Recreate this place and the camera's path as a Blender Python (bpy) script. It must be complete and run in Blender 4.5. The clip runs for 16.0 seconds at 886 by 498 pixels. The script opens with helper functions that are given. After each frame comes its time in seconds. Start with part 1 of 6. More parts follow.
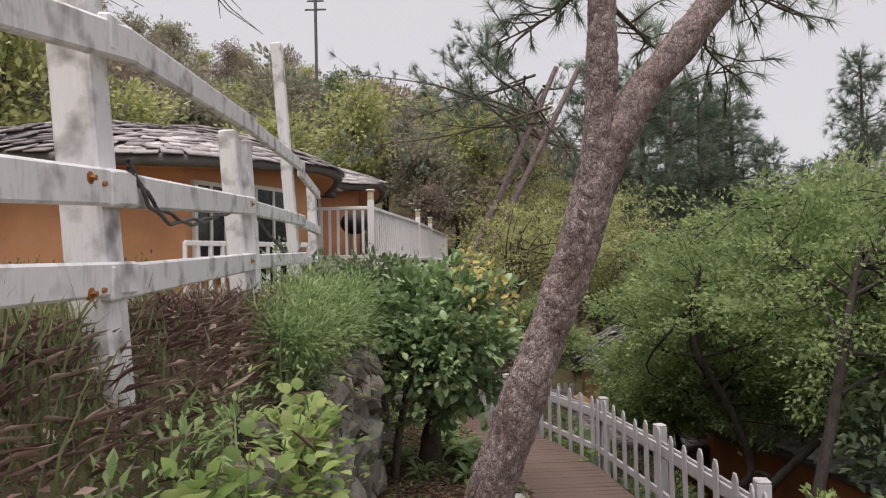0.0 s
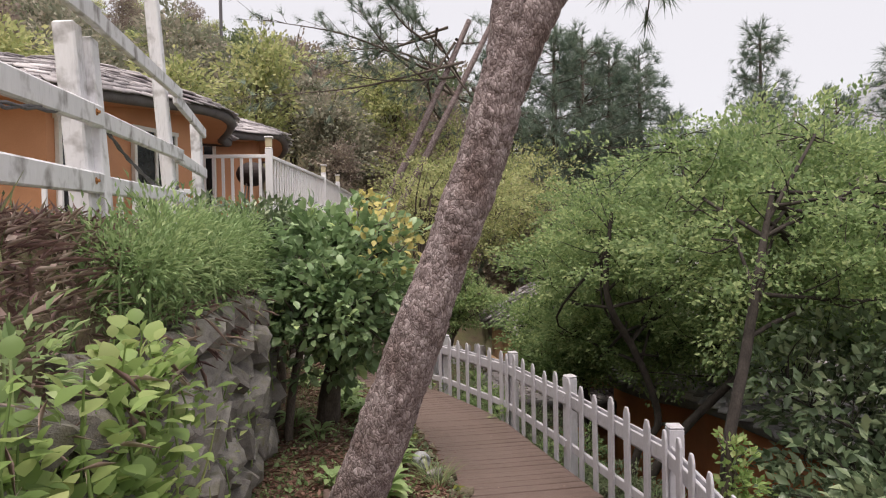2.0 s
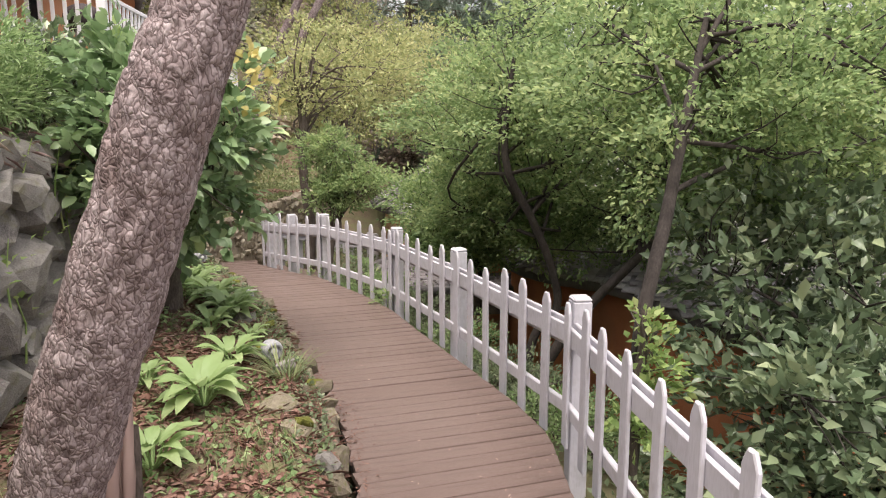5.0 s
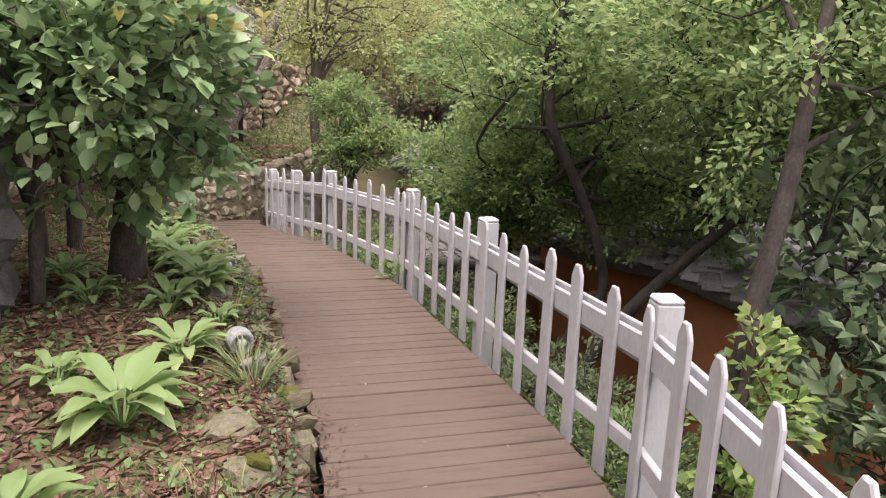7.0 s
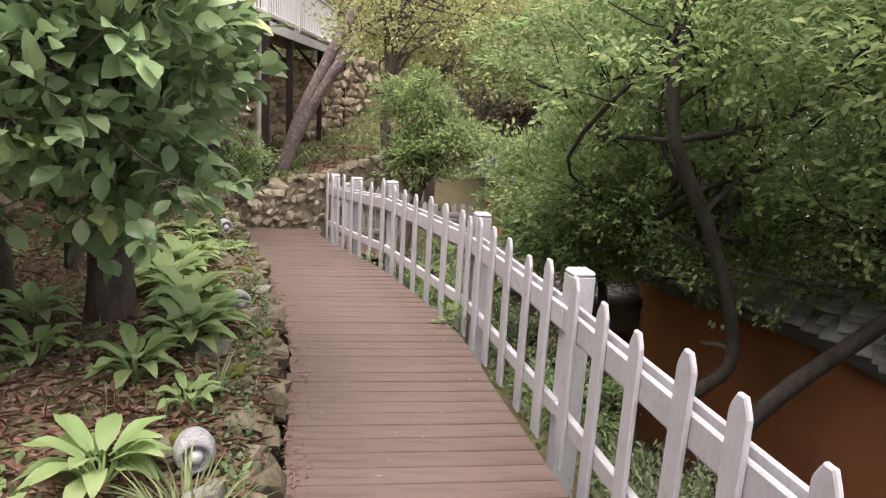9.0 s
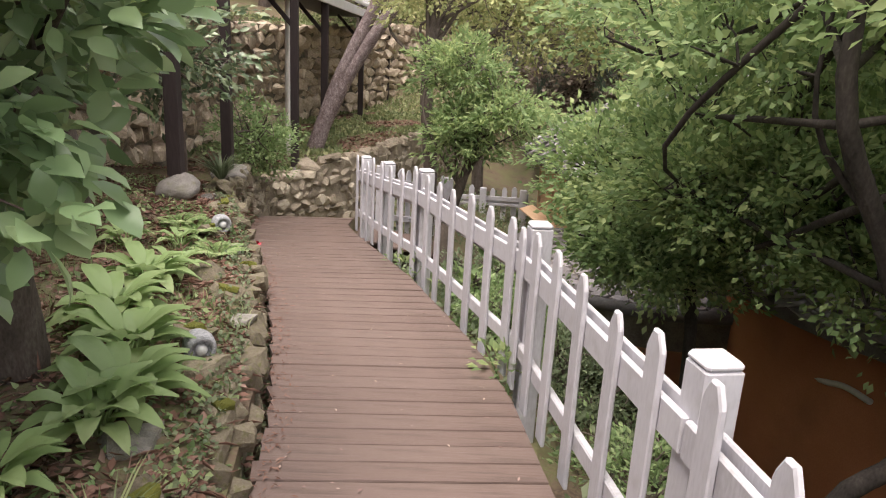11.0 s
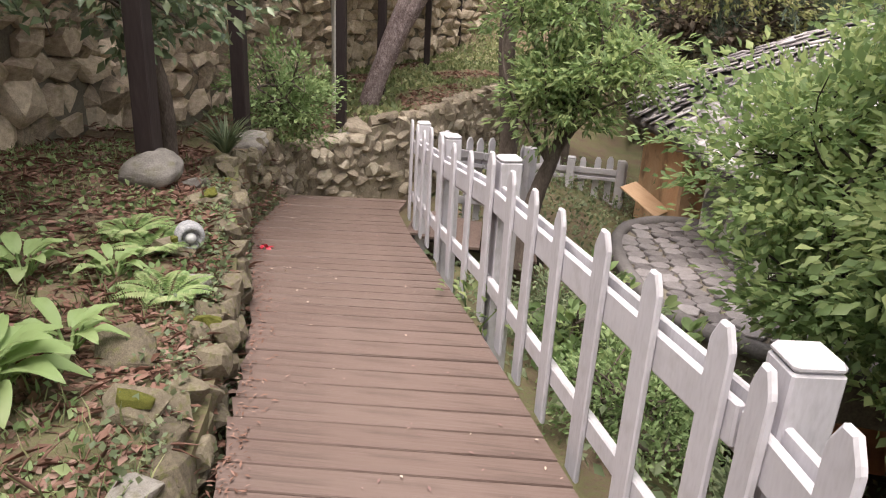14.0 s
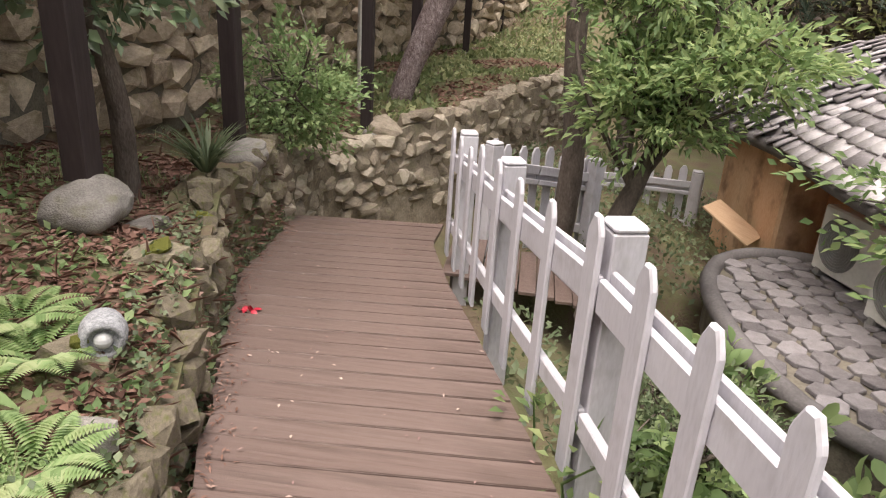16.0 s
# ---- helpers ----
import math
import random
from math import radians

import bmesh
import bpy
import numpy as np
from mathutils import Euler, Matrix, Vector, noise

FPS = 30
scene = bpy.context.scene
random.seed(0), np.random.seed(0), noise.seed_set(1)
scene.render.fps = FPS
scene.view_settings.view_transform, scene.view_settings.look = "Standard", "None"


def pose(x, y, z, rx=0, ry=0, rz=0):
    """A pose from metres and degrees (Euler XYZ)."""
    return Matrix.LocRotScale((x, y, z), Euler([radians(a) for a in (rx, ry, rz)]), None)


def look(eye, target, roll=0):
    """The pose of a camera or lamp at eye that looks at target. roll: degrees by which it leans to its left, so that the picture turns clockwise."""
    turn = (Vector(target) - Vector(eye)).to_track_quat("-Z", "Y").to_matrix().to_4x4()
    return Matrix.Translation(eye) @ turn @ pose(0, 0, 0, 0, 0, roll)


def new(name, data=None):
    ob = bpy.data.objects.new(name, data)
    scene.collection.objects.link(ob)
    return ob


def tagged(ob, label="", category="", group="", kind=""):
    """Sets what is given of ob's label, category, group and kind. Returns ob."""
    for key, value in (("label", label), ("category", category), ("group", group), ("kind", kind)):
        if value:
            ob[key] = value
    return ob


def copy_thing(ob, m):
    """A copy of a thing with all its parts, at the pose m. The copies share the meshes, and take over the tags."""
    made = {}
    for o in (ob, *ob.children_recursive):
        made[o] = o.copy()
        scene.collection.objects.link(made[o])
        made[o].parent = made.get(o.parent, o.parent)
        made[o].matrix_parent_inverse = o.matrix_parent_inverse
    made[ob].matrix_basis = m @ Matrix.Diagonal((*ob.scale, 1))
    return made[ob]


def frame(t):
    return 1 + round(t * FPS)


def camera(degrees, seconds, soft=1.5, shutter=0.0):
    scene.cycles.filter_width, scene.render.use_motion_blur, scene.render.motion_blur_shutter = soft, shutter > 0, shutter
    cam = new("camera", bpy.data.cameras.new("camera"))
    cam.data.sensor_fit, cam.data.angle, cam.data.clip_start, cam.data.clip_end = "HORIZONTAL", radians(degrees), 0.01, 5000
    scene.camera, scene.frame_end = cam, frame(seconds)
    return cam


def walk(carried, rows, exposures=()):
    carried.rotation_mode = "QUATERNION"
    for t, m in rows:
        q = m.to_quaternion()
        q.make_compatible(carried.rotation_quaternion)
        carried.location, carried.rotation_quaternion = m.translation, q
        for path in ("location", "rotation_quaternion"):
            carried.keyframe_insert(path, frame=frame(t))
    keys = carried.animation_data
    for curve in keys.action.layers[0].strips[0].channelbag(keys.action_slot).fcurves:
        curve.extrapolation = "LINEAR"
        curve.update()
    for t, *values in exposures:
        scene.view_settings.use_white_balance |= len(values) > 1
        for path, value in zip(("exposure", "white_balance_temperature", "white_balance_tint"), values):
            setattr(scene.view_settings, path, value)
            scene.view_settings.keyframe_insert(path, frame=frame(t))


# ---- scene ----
cam = camera(66.5, 16.0, 1.15)
METRES, EYE, TILT, LEAN, TURN = 10.0, 2.8, 0.0, 0.0, 0.0
ROWS = [
    (0.0, 0.0, 0.0, 0.0, 0.04, 1.58, 1.3),
    (0.5, 0.0068, 0.0147, -0.0065, -2.17, -1.15, 1.53),
    (1.0, 0.0167, 0.027, -0.0135, -4.48, -4.09, 1.41),
    (1.5, 0.0166, 0.0386, -0.019, -5.42, -1.8, 1.14),
    (2.0, 0.0154, 0.0618, -0.0295, -7.21, -1.04, 1.09),
    (2.5, 0.0174, 0.0803, -0.0357, -9.72, -0.9, 1.21),
    (3.0, 0.0263, 0.1018, -0.0486, -10.81, -1.08, 0.58),
    (3.5, 0.0328, 0.1217, -0.0531, -11.67, -2.59, 0.35),
    (4.0, 0.0413, 0.1415, -0.0602, -13.61, -4.38, 0.93),
    (4.5, 0.0554, 0.1626, -0.0739, -15.33, -7.07, 0.91),
    (5.0, 0.0671, 0.1853, -0.0799, -15.18, -9.55, 0.13),
    (7.5, 0.1071, 0.3414, -0.1017, -11.55, -12.39, -3.36),
    (8.0, 0.1192, 0.3755, -0.1012, -9.34, -12.59, -3.69),
    (8.5, 0.1255, 0.4122, -0.1, -8.67, -13.02, -3.19),
    (9.0, 0.1355, 0.4469, -0.1015, -5.4, -12.66, -3.19),
    (11.5, 0.1562, 0.6207, -0.1067, 0.61, -15.62, -3.5),
    (12.0, 0.1591, 0.6562, -0.1091, 2.95, -15.95, -4.05),
    (12.5, 0.1571, 0.6918, -0.113, 3.37, -16.66, -3.95),
    (13.0, 0.1511, 0.7288, -0.113, 2.31, -17.58, -3.27),
    (13.5, 0.151, 0.7666, -0.1151, 4.25, -18.68, -3.02),
    (14.0, 0.1463, 0.8025, -0.1189, 5.04, -19.59, -2.95),
    (14.5, 0.1398, 0.8386, -0.1196, 5.71, -20.35, -3.05),
    (15.0, 0.1386, 0.878, -0.1213, 8.2, -20.41, -3.54),
    (15.5, 0.1289, 0.9153, -0.1249, 7.49, -20.19, -3.77),
    (16.0, 0.1208, 0.9495, -0.1262, 7.9, -20.97, -3.37),
]
walk_exposures = [(0.0, 0.32), (0.6, 0.38), (1.0, 0.7), (1.5, 0.9), (2.0, 0.62), (2.6, 0.42), (3.5, 0.5), (4.2, 0.97), (5.0, 1.32), (7.5, 1.3), (9.0, 1.32), (12.5, 1.45), (16.0, 1.38)]
walk(cam, [(t, pose(0, 0, EYE, TILT, LEAN, TURN) @ pose(METRES * x, METRES * y, METRES * z, 90 + pitch, roll, yaw)) for t, x, y, z, yaw, pitch, roll in ROWS], walk_exposures)

# ---- world and light: bright overcast evening sky, one wide weak sun ----
world = bpy.data.worlds.new("overcast_sky")
scene.world = world
world.use_nodes = True
wn, wl = world.node_tree.nodes, world.node_tree.links
wbg = wn["Background"]
sky = wn.new("ShaderNodeTexSky")
sky.sky_type = "NISHITA"
sky.sun_disc = False
sky.sun_elevation, sky.sun_rotation = radians(73), radians(-160)
sky_gain = wn.new("ShaderNodeVectorMath")
sky_gain.operation = "SCALE"
sky_gain.inputs["Scale"].default_value = 0.10
wl.new(sky.outputs[0], sky_gain.inputs[0])
cloud = wn.new("ShaderNodeMix")
cloud.data_type = "RGBA"
cloud.inputs["Factor"].default_value = 0.9
cloud.inputs["B"].default_value = (0.61, 0.585, 0.605, 1)
wl.new(sky_gain.outputs[0], cloud.inputs["A"])
wl.new(cloud.outputs["Result"], wbg.inputs[0])
wbg.inputs[1].default_value = 1.0
sun = new("sun", bpy.data.lights.new("sun", "SUN"))
sun.data.energy, sun.data.angle, sun.data.color = 3.0, radians(50), (1.0, 0.91, 0.83)
sun.matrix_basis = look((-2, -5.6, 20), (0, 0, 0))


# ---- materials ----
def ramp(nodes, stops):
    r = nodes.new("ShaderNodeValToRGB")
    while len(r.color_ramp.elements) < len(stops):
        r.color_ramp.elements.new(0.5)
    for e, (p, c) in zip(r.color_ramp.elements, stops):
        e.position, e.color = p, (*c, 1)
    return r


def surface(name, stops, scale=6.0, rough=0.8, bump=0.3, fine=60.0, stretch=(1, 1, 1), dirt=None, dirt_scale=1.5, dirt_amount=0.5,
            island=0.0, each=0.0, spec=0.3, depth=0.01, coords="Object"):
    """Noise-coloured surface: a coarse and a fine grain, patches of dirt, a fine bump; island/each vary by piece."""
    m = bpy.data.materials.new(name)
    m.use_nodes = True
    n, l = m.node_tree.nodes, m.node_tree.links
    b = n["Principled BSDF"]
    b.inputs["Roughness"].default_value = rough
    b.inputs["Specular IOR Level"].default_value = spec
    tc = n.new("ShaderNodeTexCoord")
    mp = n.new("ShaderNodeMapping")
    mp.inputs["Scale"].default_value = stretch
    l.new(tc.outputs[coords], mp.inputs[0])
    a = n.new("ShaderNodeTexNoise")
    a.inputs["Scale"].default_value, a.inputs["Detail"].default_value = scale, 6
    f = n.new("ShaderNodeTexNoise")
    f.inputs["Scale"].default_value, f.inputs["Detail"].default_value = fine, 4
    l.new(mp.outputs[0], a.inputs[0])
    l.new(mp.outputs[0], f.inputs[0])
    mix = n.new("ShaderNodeMath")
    mix.operation = "MULTIPLY_ADD"
    mix.inputs[1].default_value, mix.inputs[2].default_value = 0.45, 0.0
    l.new(f.outputs["Fac"], mix.inputs[0])
    add = n.new("ShaderNodeMath")
    add.operation = "MULTIPLY_ADD"
    add.inputs[1].default_value = 0.55
    l.new(a.outputs["Fac"], add.inputs[0])
    l.new(mix.outputs[0], add.inputs[2])
    value = add.outputs[0]
    if island or each:
        src = n.new("ShaderNodeNewGeometry").outputs["Random Per Island"] if island else n.new("ShaderNodeObjectInfo").outputs["Random"]
        v = n.new("ShaderNodeMath")
        v.operation = "MULTIPLY_ADD"
        v.inputs[1].default_value = island or each
        l.new(src, v.inputs[0])
        w = n.new("ShaderNodeMath")
        w.operation = "SUBTRACT"
        w.inputs[1].default_value = (island or each) / 2
        l.new(value, w.inputs[0])
        l.new(w.outputs[0], v.inputs[2])
        value = v.outputs[0]
    r = ramp(n, stops)
    l.new(value, r.inputs[0])
    colour = r.outputs[0]
    if dirt:
        d = n.new("ShaderNodeTexNoise")
        d.inputs["Scale"].default_value, d.inputs["Detail"].default_value = dirt_scale, 8
        l.new(tc.outputs[coords], d.inputs[0])
        dr = ramp(n, [(0.52, (0, 0, 0)), (0.7, (dirt_amount,) * 3)])
        l.new(d.outputs["Fac"], dr.inputs[0])
        dm = n.new("ShaderNodeMix")
        dm.data_type = "RGBA"
        dm.inputs["B"].default_value = (*dirt, 1)
        l.new(dr.outputs[0], dm.inputs["Factor"])
        l.new(colour, dm.inputs["A"])
        colour = dm.outputs["Result"]
    l.new(colour, b.inputs["Base Color"])
    bp = n.new("ShaderNodeBump")
    bp.inputs["Strength"].default_value, bp.inputs["Distance"].default_value = bump, depth
    l.new(add.outputs[0], bp.inputs["Height"])
    l.new(bp.outputs[0], b.inputs["Normal"])
    return m


def foliage(name, stops, rough=0.5, through_light=0.35, spec=0.35):
    """Leaves: each island its own shade, part of the light passes through."""
    m = bpy.data.materials.new(name)
    m.use_nodes = True
    n, l = m.node_tree.nodes, m.node_tree.links
    b, out = n["Principled BSDF"], n["Material Output"]
    b.inputs["Roughness"].default_value = rough
    b.inputs["Specular IOR Level"].default_value = spec
    geo = n.new("ShaderNodeNewGeometry")
    tc = n.new("ShaderNodeTexCoord")
    a = n.new("ShaderNodeTexNoise")
    a.inputs["Scale"].default_value = 1.3
    l.new(tc.outputs["Object"], a.inputs[0])
    mx = n.new("ShaderNodeMath")
    mx.operation = "MULTIPLY_ADD"
    mx.inputs[1].default_value = 0.65
    l.new(geo.outputs["Random Per Island"], mx.inputs[0])
    sc = n.new("ShaderNodeMath")
    sc.operation = "MULTIPLY_ADD"
    sc.inputs[1].default_value, sc.inputs[2].default_value = 0.9, -0.28
    l.new(a.outputs["Fac"], sc.inputs[0])
    l.new(sc.outputs[0], mx.inputs[2])
    r = ramp(n, stops)
    l.new(mx.outputs[0], r.inputs[0])
    l.new(r.outputs[0], b.inputs["Base Color"])
    tr = n.new("ShaderNodeBsdfTranslucent")
    l.new(r.outputs[0], tr.inputs[0])
    ms = n.new("ShaderNodeMixShader")
    ms.inputs[0].default_value = through_light
    l.new(b.outputs[0], ms.inputs[1])
    l.new(tr.outputs[0], ms.inputs[2])
    l.new(ms.outputs[0], out.inputs[0])
    return m


